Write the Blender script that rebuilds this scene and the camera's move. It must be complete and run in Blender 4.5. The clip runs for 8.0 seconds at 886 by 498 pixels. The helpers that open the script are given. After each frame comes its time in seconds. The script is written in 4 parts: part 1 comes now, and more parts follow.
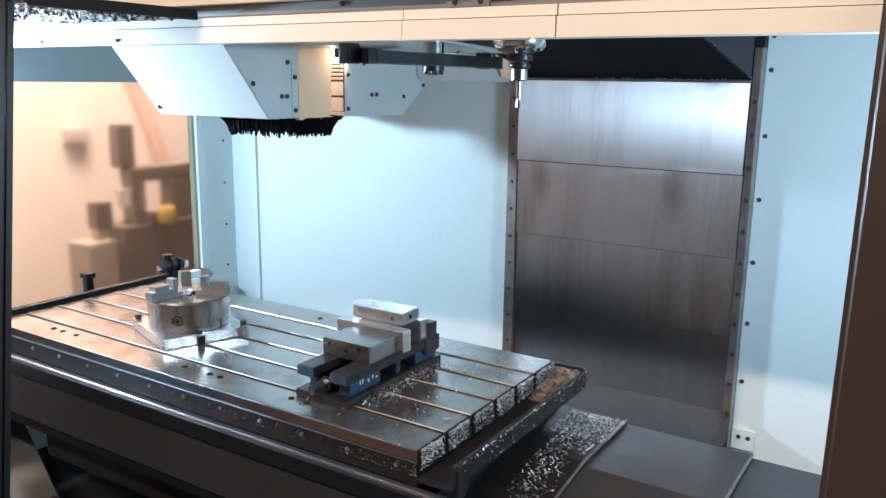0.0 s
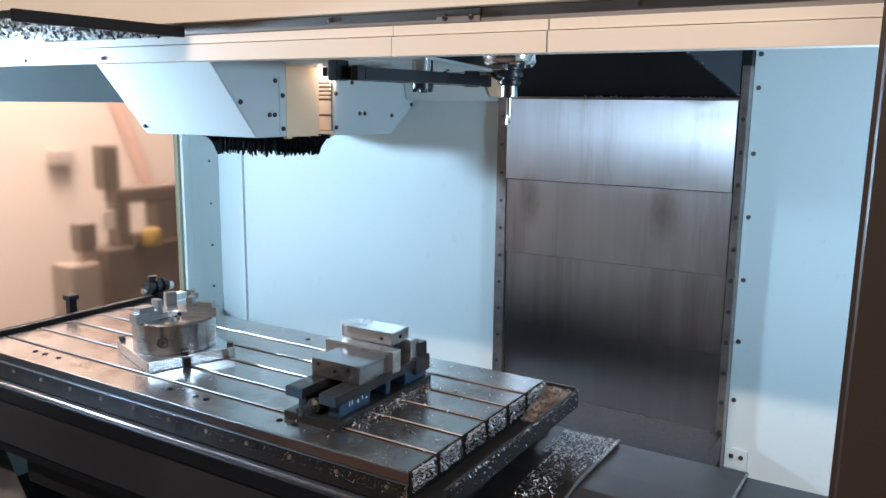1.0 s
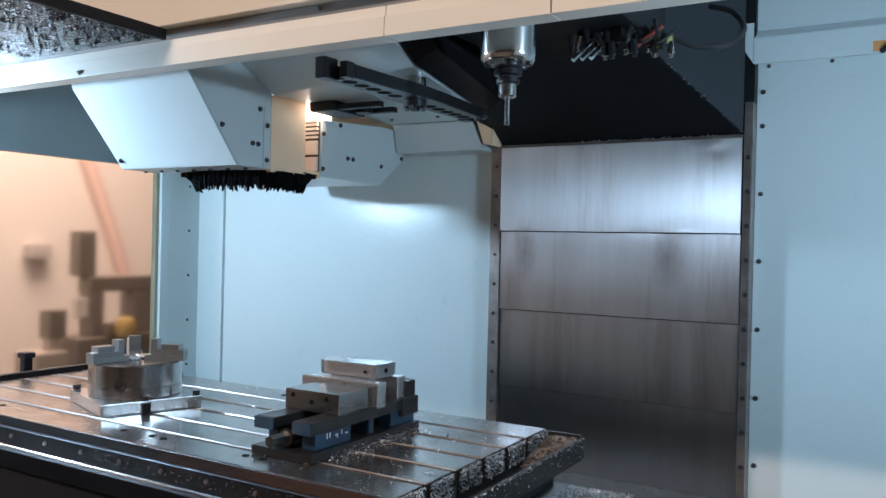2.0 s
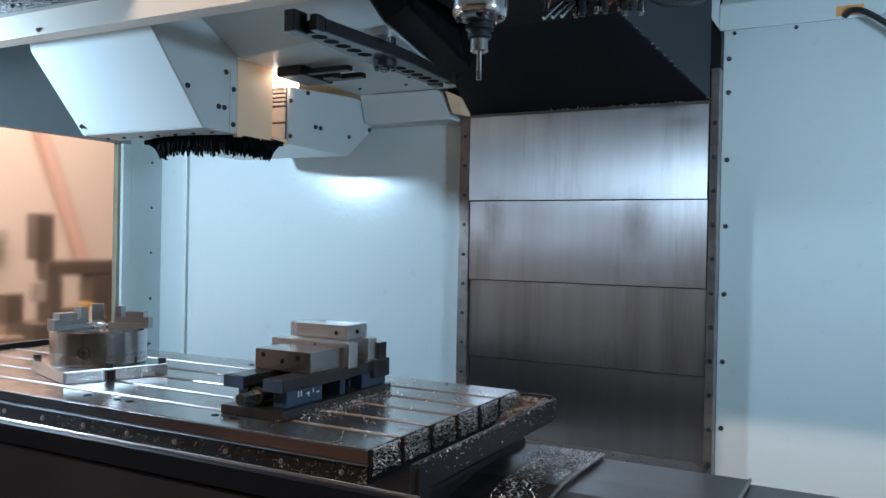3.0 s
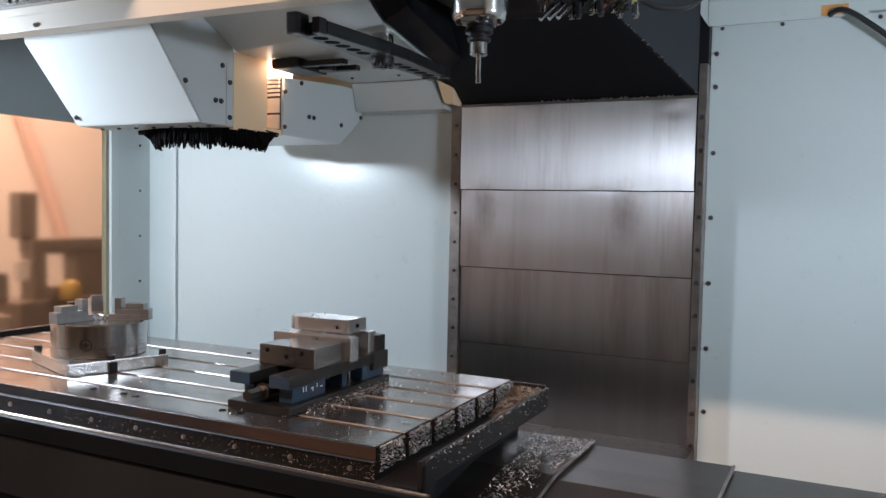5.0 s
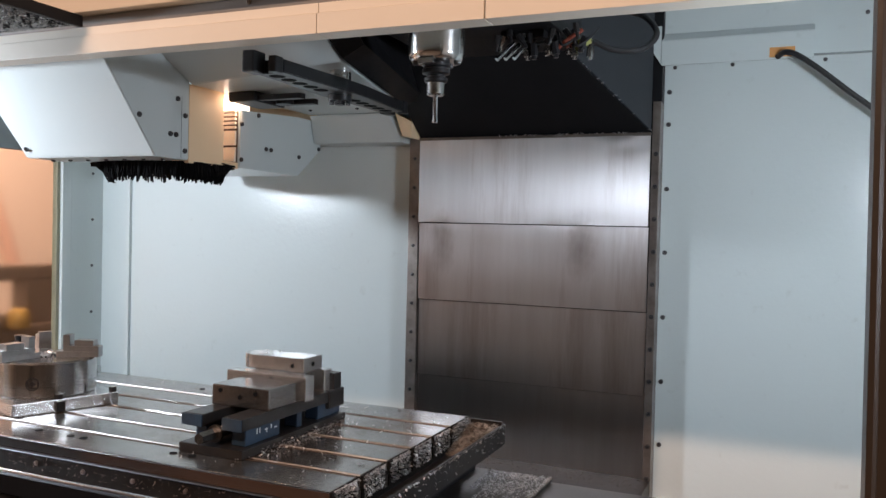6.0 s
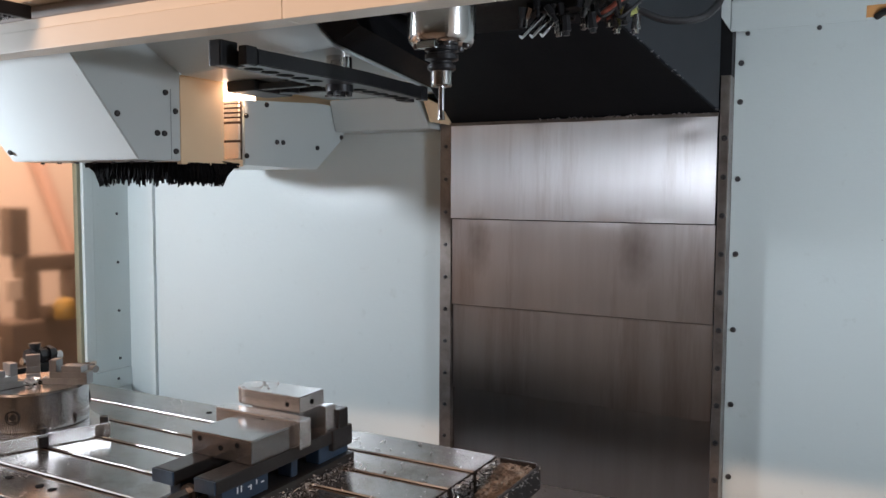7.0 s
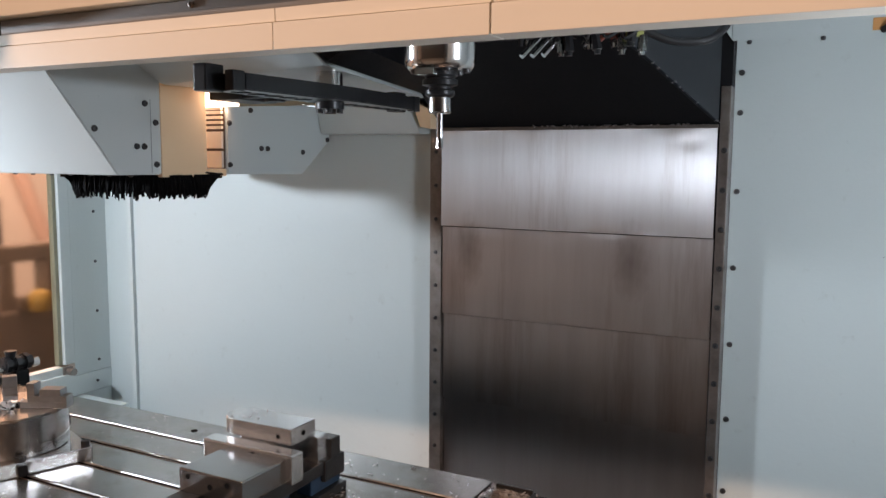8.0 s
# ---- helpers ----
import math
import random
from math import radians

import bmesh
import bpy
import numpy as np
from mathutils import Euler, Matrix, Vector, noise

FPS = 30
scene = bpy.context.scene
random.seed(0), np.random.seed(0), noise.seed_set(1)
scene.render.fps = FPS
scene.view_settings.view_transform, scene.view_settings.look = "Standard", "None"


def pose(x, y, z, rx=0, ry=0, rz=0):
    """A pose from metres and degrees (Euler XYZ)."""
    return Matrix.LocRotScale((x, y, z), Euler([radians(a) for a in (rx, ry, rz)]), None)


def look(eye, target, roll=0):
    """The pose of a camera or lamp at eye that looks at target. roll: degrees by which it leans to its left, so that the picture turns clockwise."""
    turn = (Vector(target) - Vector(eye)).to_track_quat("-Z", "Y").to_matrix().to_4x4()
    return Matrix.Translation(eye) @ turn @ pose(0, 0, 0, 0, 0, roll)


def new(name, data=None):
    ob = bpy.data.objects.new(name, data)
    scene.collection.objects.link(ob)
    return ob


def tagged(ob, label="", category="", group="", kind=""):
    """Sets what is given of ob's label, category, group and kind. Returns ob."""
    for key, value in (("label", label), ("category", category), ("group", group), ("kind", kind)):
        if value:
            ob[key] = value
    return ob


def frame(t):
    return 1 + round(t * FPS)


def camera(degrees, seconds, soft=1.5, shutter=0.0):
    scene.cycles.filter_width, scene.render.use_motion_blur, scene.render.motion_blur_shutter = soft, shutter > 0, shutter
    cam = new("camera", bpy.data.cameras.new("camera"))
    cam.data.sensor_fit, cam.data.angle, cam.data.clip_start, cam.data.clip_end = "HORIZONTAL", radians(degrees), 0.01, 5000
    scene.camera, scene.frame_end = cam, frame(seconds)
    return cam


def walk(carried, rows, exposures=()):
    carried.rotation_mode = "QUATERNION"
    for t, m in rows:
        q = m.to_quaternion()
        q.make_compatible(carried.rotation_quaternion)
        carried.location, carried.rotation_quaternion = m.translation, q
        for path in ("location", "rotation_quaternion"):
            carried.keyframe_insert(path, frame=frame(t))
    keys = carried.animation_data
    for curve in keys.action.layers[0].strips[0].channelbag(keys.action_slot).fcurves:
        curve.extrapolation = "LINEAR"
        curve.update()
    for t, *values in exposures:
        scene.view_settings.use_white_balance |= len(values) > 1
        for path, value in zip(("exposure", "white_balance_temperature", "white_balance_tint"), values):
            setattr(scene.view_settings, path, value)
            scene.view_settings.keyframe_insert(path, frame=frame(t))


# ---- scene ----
cam = camera(57.6, 8.0, soft=1.5)
PATH = [
    (0, (1.346, -2.591, 1.745), (0.3, -0.936, 1.334), 0.8),
    (0.5, (1.342, -2.589, 1.736), (0.299, -0.919, 1.388), 1.1),
    (1, (1.327, -2.58, 1.73), (0.304, -0.898, 1.374), 0.7),
    (1.2, (1.297, -2.547, 1.692), (0.284, -0.828, 1.554), 0.6),
    (2.3, (1.233, -2.455, 1.346), (0.225, -0.728, 1.35), 1.3),
    (2.5, (1.224, -2.454, 1.329), (0.261, -0.701, 1.341), 1.3),
    (3, (1.222, -2.459, 1.327), (0.287, -0.691, 1.31), 1.1),
    (3.5, (1.217, -2.465, 1.327), (0.299, -0.689, 1.31), 1.4),
    (4, (1.216, -2.474, 1.335), (0.319, -0.687, 1.309), 1.8),
    (5.3, (1.191, -2.549, 1.428), (0.327, -0.749, 1.321), 0.9),
    (5.5, (1.19, -2.558, 1.441), (0.358, -0.739, 1.4), 1.4),
    (6, (1.202, -2.523, 1.441), (0.41, -0.687, 1.396), 1.4),
    (6.5, (1.183, -2.373, 1.447), (0.316, -0.572, 1.37), 0.0),
    (7, (1.184, -2.179, 1.553), (0.226, -0.429, 1.409), 0.3),
    (7.5, (1.144, -2.107, 1.614), (0.183, -0.357, 1.489), -0.4),
    (8, (1.117, -2.133, 1.663), (0.211, -0.364, 1.444), 0.4),
]
walk(cam, [(t, look(eye, aim, roll)) for t, eye, aim, roll in PATH],
     [(0.0, 0.98, 5900, 18), (0.4, 0.82, 5750, 18), (1.2, 0.72, 5700, 17), (2.3, 0.30, 5750, 17), (3.4, 0.30, 5850, 18), (4.2, 0.32, 6250, 23), (5.3, 0.36, 7150, 31), (8.0, 0.30, 7350, 32)])

# ---- world and lamps ----
world = bpy.data.worlds.new("workshop_air")
scene.world = world
world.use_nodes = True
world.node_tree.nodes["Background"].inputs[0].default_value = (0.9, 0.8, 0.68, 1)
world.node_tree.nodes["Background"].inputs[1].default_value = 0.12


def area(name, eye, aim, sx, sy, watts, colour):
    lamp = bpy.data.lights.new(name, "AREA")
    lamp.shape, lamp.size, lamp.size_y, lamp.energy, lamp.color = "RECTANGLE", sx, sy, watts, colour
    ob = new(name, lamp)
    ob.matrix_world = look(eye, aim)
    return ob


area("machine_lamp_left", (-1.48, -1.40, 1.755), (-0.2, -0.4, 1.35), 0.15, 0.08, 30, (0.64, 0.89, 1.0))
area("machine_lamp_right", (1.66, -1.04, 1.63), (0.2, -0.1, 1.30), 0.26, 0.08, 11.5, (0.64, 0.89, 1.0))
area("room_lamp", (0.4, -5.0, 5.05), (0.2, -0.6, 1.0), 4.0, 0.12, 200, (1.0, 0.78, 0.56))
area("magazine_lamp", (-0.352, -0.49, 1.822), (-0.385, -0.63, 1.72), 0.05, 0.03, 0.32, (1.0, 0.74, 0.48))
area("outside_lamp", (-2.9, 0.4, 3.9), (-4.0, 0.7, 1.2), 1.2, 1.2, 132, (1.0, 0.77, 0.58))


# ---- materials ----
def material(name, base, second=None, rough=0.5, metal=0.0, scale=6.0, stretch=(1, 1, 1), mix=0.5, bump=0.02,
             grain=220.0, rough_span=0.12, stain=None, stain_scale=2.0, stain_at=0.62, spec=0.5):
    m = bpy.data.materials.new(name)
    m.use_nodes = True
    nt = m.node_tree
    bsdf = nt.nodes["Principled BSDF"]
    link = nt.links.new
    tc = nt.nodes.new("ShaderNodeTexCoord")
    mp = nt.nodes.new("ShaderNodeMapping")
    mp.inputs["Scale"].default_value = stretch
    geo = nt.nodes.new("ShaderNodeNewGeometry")
    link(geo.outputs["Position"], mp.inputs[0])
    big = nt.nodes.new("ShaderNodeTexNoise")
    big.inputs["Scale"].default_value, big.inputs["Detail"].default_value, big.inputs["Roughness"].default_value = scale, 6, 0.62
    link(mp.outputs[0], big.inputs[0])
    ramp = nt.nodes.new("ShaderNodeMapRange")
    ramp.inputs[1].default_value, ramp.inputs[2].default_value = 0.32, 0.70
    link(big.outputs[0], ramp.inputs[0])
    col = nt.nodes.new("ShaderNodeMix")
    col.data_type = "RGBA"
    second = second or tuple(c * 0.86 for c in base)
    col.inputs[6].default_value, col.inputs[7].default_value = (*base, 1), (*second, 1)
    fac = nt.nodes.new("ShaderNodeMath")
    fac.operation = "MULTIPLY"
    fac.inputs[1].default_value = mix
    link(ramp.outputs[0], fac.inputs[0])
    link(fac.outputs[0], col.inputs[0])
    out = col.outputs[2]
    if stain:
        blot = nt.nodes.new("ShaderNodeTexNoise")
        blot.inputs["Scale"].default_value, blot.inputs["Detail"].default_value, blot.inputs["Roughness"].default_value = stain_scale, 8, 0.7
        link(mp.outputs[0], blot.inputs[0])
        edge = nt.nodes.new("ShaderNodeMapRange")
        edge.inputs[1].default_value, edge.inputs[2].default_value = stain_at - 0.06, stain_at + 0.12
        link(blot.outputs[0], edge.inputs[0])
        over = nt.nodes.new("ShaderNodeMix")
        over.data_type = "RGBA"
        over.inputs[7].default_value = (*stain, 1)
        link(out, over.inputs[6])
        link(edge.outputs[0], over.inputs[0])
        out = over.outputs[2]
    link(out, bsdf.inputs["Base Color"])
    fine = nt.nodes.new("ShaderNodeTexNoise")
    fine.inputs["Scale"].default_value, fine.inputs["Detail"].default_value = grain, 3
    link(mp.outputs[0], fine.inputs[0])
    rr = nt.nodes.new("ShaderNodeMapRange")
    rr.inputs[3].default_value, rr.inputs[4].default_value = max(0.03, rough - rough_span), rough + rough_span
    both = nt.nodes.new("ShaderNodeMath")
    both.operation = "MULTIPLY_ADD"
    both.inputs[1].default_value = 0.5
    half = nt.nodes.new("ShaderNodeMath")
    half.operation = "MULTIPLY"
    half.inputs[1].default_value = 0.5
    link(fine.outputs[0], half.inputs[0])
    link(big.outputs[0], both.inputs[0])
    link(half.outputs[0], both.inputs[2])
    link(both.outputs[0], rr.inputs[0])
    link(rr.outputs[0], bsdf.inputs["Roughness"])
    bsdf.inputs["Metallic"].default_value = metal
    bsdf.inputs["Specular IOR Level"].default_value = spec
    if bump:
        bp = nt.nodes.new("ShaderNodeBump")
        bp.inputs["Strength"].default_value, bp.inputs["Distance"].default_value = 0.6, bump * 0.02
        link(fine.outputs[0], bp.inputs["Height"])
        link(bp.outputs[0], bsdf.inputs["Normal"])
    return m


def glow(name, colour, strength):
    m = bpy.data.materials.new(name)
    m.use_nodes = True
    b = m.node_tree.nodes["Principled BSDF"]
    b.inputs["Emission Color"].default_value, b.inputs["Emission Strength"].default_value = (*colour, 1), strength
    return m


PAINT = material("pale_machine_paint", (0.605, 0.672, 0.672), (0.57, 0.633, 0.633), rough=0.20, scale=0.9, mix=0.4, bump=0.05, grain=60, rough_span=0.06,
                 stain=(0.50, 0.545, 0.535), stain_scale=16, stain_at=0.67)
HOODPAINT = material("hood_paint", (0.585, 0.64, 0.64), (0.545, 0.60, 0.60), rough=0.29, scale=1.6, mix=0.4, bump=0.0, grain=30, rough_span=0.05,
                     stain=(0.52, 0.55, 0.54), stain_scale=12, stain_at=0.74)
CREAM = material("cream_paint", (0.78, 0.72, 0.63), (0.70, 0.64, 0.55), rough=0.40, scale=3, bump=0.01, grain=80,
                 stain=(0.55, 0.47, 0.38), stain_scale=7, stain_at=0.72)
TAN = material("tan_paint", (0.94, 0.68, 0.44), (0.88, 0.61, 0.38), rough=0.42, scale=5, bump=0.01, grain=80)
BAND = material("grey_teal_paint", (0.26, 0.30, 0.31), (0.20, 0.24, 0.25), rough=0.4, scale=3)
COVER = material("brushed_way_cover_steel", (0.68, 0.66, 0.665), (0.57, 0.535, 0.535), rough=0.41, metal=1.0, scale=2.6,
                 stretch=(6, 1, 0.45), mix=0.8, bump=0.003, grain=70, rough_span=0.06, stain=(0.40, 0.335, 0.32), stain_scale=0.8, stain_at=0.63)
FLANGE = material("worn_flange_steel", (0.34, 0.30, 0.28), (0.14, 0.11, 0.095), rough=0.38, metal=0.85, scale=14, mix=0.8, bump=0.03, grain=120)
TABLE = material("cast_iron_table_top", (0.43, 0.42, 0.41), (0.31, 0.285, 0.265), rough=0.24, metal=0.95, scale=5.0, mix=0.9, bump=0.008, grain=110,
                 rough_span=0.13, stain=(0.22, 0.18, 0.155), stain_scale=6.0, stain_at=0.56)
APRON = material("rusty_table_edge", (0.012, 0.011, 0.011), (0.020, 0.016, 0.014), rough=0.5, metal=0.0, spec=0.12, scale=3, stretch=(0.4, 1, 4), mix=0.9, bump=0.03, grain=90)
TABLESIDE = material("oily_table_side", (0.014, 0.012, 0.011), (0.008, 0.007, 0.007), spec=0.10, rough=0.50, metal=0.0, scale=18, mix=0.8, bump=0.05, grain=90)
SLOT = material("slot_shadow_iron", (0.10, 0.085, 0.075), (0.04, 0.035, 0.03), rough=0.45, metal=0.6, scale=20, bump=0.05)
RUSTGAP = material("rust_and_gap_shade", (0.17, 0.12, 0.095), (0.09, 0.06, 0.045), rough=0.42, metal=0.6, scale=30, mix=0.8)
BRIGHT = material("bright_edge_steel", (0.62, 0.62, 0.62), (0.45, 0.45, 0.46), rough=0.18, metal=1.0, scale=12, bump=0.004)
LIPSTEEL = material("worn_lip_steel", (0.30, 0.30, 0.31), (0.18, 0.17, 0.165), rough=0.30, metal=0.95, scale=12, bump=0.01)
WET = material("wet_black_sheet", (0.03, 0.033, 0.04), (0.02, 0.02, 0.024), rough=0.22, spec=0.2, scale=9, stretch=(1, 3, 1), bump=0.5, grain=34)
SLATE = material("dark_slate_paint", (0.009, 0.011, 0.015), (0.006, 0.007, 0.010), spec=0.07, rough=0.45, scale=6)
CHUTE = material("dull_chute_sheet", (0.065, 0.065, 0.062), (0.045, 0.045, 0.042), rough=0.5, scale=5)
SEAL = material("olive_grey_seal", (0.30, 0.29, 0.20), (0.22, 0.21, 0.15), rough=0.5, scale=9)
STEEL = material("turned_steel", (0.58, 0.575, 0.57), (0.45, 0.44, 0.43), rough=0.20, metal=1.0, scale=9, stretch=(1, 1, 6), bump=0.01, grain=150)
CHUCKJAW = material("worn_chuck_jaw_steel", (0.37, 0.37, 0.37), (0.22, 0.21, 0.205), rough=0.34, metal=0.9, scale=30, bump=0.02, grain=120)
CHAMFER = material("glint_chamfer_steel", (0.38, 0.37, 0.36), (0.12, 0.095, 0.08), rough=0.44, metal=1.0, scale=3, stretch=(1, 4, 4), mix=0.9, bump=0.0)
SHELFSTEEL = material("wet_shelf_steel", (0.36, 0.37, 0.39), (0.20, 0.20, 0.21), rough=0.36, metal=0.9, scale=7, stretch=(0.4, 3, 3), mix=0.8, bump=0.01)
FACEPAINT = material("slate_face_paint", (0.026, 0.029, 0.036), (0.018, 0.020, 0.024), rough=0.5, scale=4, spec=0.15)
RAILSTEEL = material("grey_rail_steel", (0.30, 0.295, 0.29), (0.20, 0.19, 0.185), rough=0.45, metal=0.7, scale=5, stretch=(0.5, 4, 4), mix=0.8, bump=0.01)
JAWSTEEL = material("ground_jaw_steel", (0.34, 0.33, 0.325), (0.24, 0.225, 0.22), rough=0.17, metal=0.95, scale=9, bump=0.01, grain=120)
ALU = material("milled_aluminium", (0.70, 0.70, 0.70), (0.55, 0.55, 0.55), rough=0.23, metal=0.95, scale=16, bump=0.02, grain=140)
CHROME = material("polished_spindle_chrome", (0.66, 0.65, 0.64), (0.55, 0.54, 0.53), rough=0.14, metal=1.0, scale=6, bump=0.003)
OILBLACK = material("oily_black_sheet", (0.016, 0.016, 0.018), (0.024, 0.021, 0.019), spec=0.15, rough=0.40, scale=14, mix=0.7, bump=0.03, grain=90)
BLACK = material("black_satin_paint", (0.012, 0.012, 0.0135), (0.008, 0.008, 0.009), spec=0.16, rough=0.46, scale=8, bump=0.02, grain=120)
DARK = material("dark_grey_paint", (0.032, 0.036, 0.042), (0.022, 0.025, 0.03), rough=0.36, scale=6, bump=0.02)
ARMBLACK = material("oiled_black_steel", (0.045, 0.045, 0.048), (0.03, 0.03, 0.032), rough=0.30, metal=0.6, scale=5, mix=0.4, bump=0.0, rough_span=0.05)
BLUE = material("worn_blue_paint", (0.016, 0.045, 0.085), (0.014, 0.02, 0.03), rough=0.42, scale=16, mix=0.8, bump=0.04,
                stain=(0.12, 0.11, 0.10), stain_scale=14, stain_at=0.66)
VISEIRON = material("dark_vise_iron", (0.065, 0.062, 0.062), (0.04, 0.036, 0.036), rough=0.32, metal=0.8, scale=14, bump=0.03)
BRISTLE = material("black_bristle", (0.004, 0.004, 0.0045), spec=0.1, rough=0.85, scale=60, bump=0.05)
POST = material("brown_door_paint", (0.035, 0.027, 0.022), (0.025, 0.02, 0.016), rough=0.34, scale=5, bump=0.02)
TRAYDARK = material("oily_tray_steel", (0.07, 0.062, 0.057), (0.03, 0.026, 0.024), rough=0.33, metal=0.8, scale=8, mix=0.8, bump=0.03, grain=120,
                    stain=(0.07, 0.045, 0.035), stain_scale=6, stain_at=0.58)
PLATE = material("grey_cover_plate", (0.105, 0.096, 0.093), (0.07, 0.056, 0.05), rough=0.33, metal=0.7, scale=4, mix=0.7, bump=0.012,
                 stain=(0.12, 0.085, 0.07), stain_scale=3, stain_at=0.60)
CHIP = material("aluminium_chip", (0.78, 0.78, 0.79), (0.45, 0.44, 0.44), rough=0.42, metal=0.95, scale=60, bump=0.0)
DIRT = material("chip_dust", (0.11, 0.095, 0.085), (0.06, 0.05, 0.043), rough=0.6, metal=0.3, scale=60, mix=0.9, bump=0.4, grain=300)
DUST = material("brown_chip_dust", (0.30, 0.245, 0.20), (0.17, 0.125, 0.10), rough=0.6, metal=0.3, scale=60, mix=0.9, bump=0.0)
RUBBER = material("black_rubber", (0.018, 0.018, 0.02), rough=0.42, scale=30)
ORANGE = material("orange_label", (0.80, 0.36, 0.12), rough=0.5, scale=20, bump=0)
GREENY = material("yellow_green_fitting", (0.42, 0.44, 0.16), rough=0.35, scale=20, bump=0)
COPPER = material("red_hose", (0.38, 0.09, 0.06), rough=0.4, scale=20, bump=0)
ROOM = material("workshop_wall_paint", (0.16, 0.145, 0.125), (0.12, 0.11, 0.10), rough=0.7, scale=1.2, bump=0.01)
FLOORM = material("workshop_concrete", (0.15, 0.14, 0.13), (0.10, 0.095, 0.09), rough=0.6, scale=2, bump=0.03)
WESTWALL = material("beige_wall_paint", (0.80, 0.715, 0.645), (0.74, 0.65, 0.57), rough=0.7, scale=1.2, bump=0.01)
MACHINE = material("far_machine_paint", (0.22, 0.175, 0.14), (0.17, 0.135, 0.11), rough=0.5, scale=3)
FARBOX = material("far_cabinet_paint", (0.46, 0.38, 0.32), (0.35, 0.285, 0.235), rough=0.5, scale=3)
WALLBOX = material("grey_switch_box_paint", (0.50, 0.44, 0.40), rough=0.5, scale=3)
YELLOW = material("yellow_drum_paint", (0.46, 0.31, 0.09), rough=0.45, scale=3)
REDP = material("red_pipe_paint", (0.80, 0.56, 0.47), rough=0.45, scale=3)
WHITEINK = material("white_marker_ink", (0.75, 0.78, 0.80), rough=0.6, scale=40, bump=0)
TUBEGLOW = glow("lamp_tube", (1.0, 0.87, 0.70), 3.2)
GLASS = bpy.data.materials.new("filmed_window_glass")
GLASS.use_nodes = True
g = GLASS.node_tree.nodes["Principled BSDF"]
g.inputs["Base Color"].default_value = (0.97, 0.93, 0.87, 1)
g.inputs["Transmission Weight"].default_value = 1.0
g.inputs["Roughness"].default_value = 0.16
g.inputs["IOR"].default_value = 1.12


# the table's front edge rusts towards its free end
nt = APRON.node_tree
rust_x = nt.nodes.new("ShaderNodeSeparateXYZ")
nt.links.new([n for n in nt.nodes if n.bl_idname == "ShaderNodeNewGeometry"][0].outputs["Position"], rust_x.inputs[0])
blotch = nt.nodes.new("ShaderNodeTexNoise")
blotch.inputs["Scale"].default_value, blotch.inputs["Detail"].default_value = 9.0, 6
wander = nt.nodes.new("ShaderNodeMath")
wander.operation = "MULTIPLY_ADD"
wander.inputs[1].default_value = 0.5
nt.links.new([n for n in nt.nodes if n.bl_idname == "ShaderNodeNewGeometry"][0].outputs["Position"], blotch.inputs[0])
nt.links.new(blotch.outputs[0], wander.inputs[0])
nt.links.new(rust_x.outputs[0], wander.inputs[2])
reach = nt.nodes.new("ShaderNodeMapRange")
reach.inputs[1].default_value, reach.inputs[2].default_value = -0.02, 0.45
nt.links.new(wander.outputs[0], reach.inputs[0])
rusty = nt.nodes.new("ShaderNodeMix")
rusty.data_type = "RGBA"
rusty.inputs[7].default_value = (0.055, 0.033, 0.024, 1)
edge_in = nt.nodes["Principled BSDF"].inputs["Base Color"]
nt.links.new(edge_in.links[0].from_socket, rusty.inputs[6])
nt.links.new(reach.outputs[0], rusty.inputs[0])
nt.links.new(rusty.outputs[2], edge_in)

info = COVER.node_tree.nodes.new("ShaderNodeObjectInfo")
shift = COVER.node_tree.nodes.new("ShaderNodeMath")
shift.operation = "MULTIPLY"
shift.inputs[1].default_value = 40.0
COVER.node_tree.links.new(info.outputs["Random"], shift.inputs[0])
COVER.node_tree.links.new(shift.outputs[0], COVER.node_tree.nodes["Mapping"].inputs["Location"])
# two brown coolant stains with runs below them
for sx, sz, wide in ((0.605, 1.425, 0.030), (0.125, 1.43, 0.026)):
    nt = COVER.node_tree
    geo = [n for n in nt.nodes if n.bl_idname == "ShaderNodeNewGeometry"][0]
    spot = nt.nodes.new("ShaderNodeMapping")
    spot.vector_type = "TEXTURE"
    spot.inputs["Location"].default_value, spot.inputs["Scale"].default_value = (sx, 0, sz), (wide, 50, 0.06)
    nt.links.new(geo.outputs["Position"], spot.inputs[0])
    wob = nt.nodes.new("ShaderNodeTexNoise")
    wob.inputs["Scale"].default_value = 1.6
    nt.links.new(spot.outputs[0], wob.inputs[0])
    add = nt.nodes.new("ShaderNodeVectorMath")
    add.operation = "ADD"
    nt.links.new(spot.outputs[0], add.inputs[0])
    nt.links.new(wob.outputs["Color"], add.inputs[1])
    far_off = nt.nodes.new("ShaderNodeVectorMath")
    far_off.operation = "LENGTH"
    nt.links.new(add.outputs[0], far_off.inputs[0])
    fade = nt.nodes.new("ShaderNodeMapRange")
    fade.inputs[1].default_value, fade.inputs[2].default_value, fade.inputs[3].default_value, fade.inputs[4].default_value = 0.4, 2.0, 0.6, 0.0
    nt.links.new(far_off.outputs["Value"], fade.inputs[0])
    brown = nt.nodes.new("ShaderNodeMix")
    brown.data_type = "RGBA"
    brown.inputs[7].default_value = (0.21, 0.15, 0.13, 1)
    base_in = nt.nodes["Principled BSDF"].inputs["Base Color"]
    nt.links.new(base_in.links[0].from_socket, brown.inputs[6])
    nt.links.new(fade.outputs[0], brown.inputs[0])
    nt.links.new(brown.outputs[2], base_in)
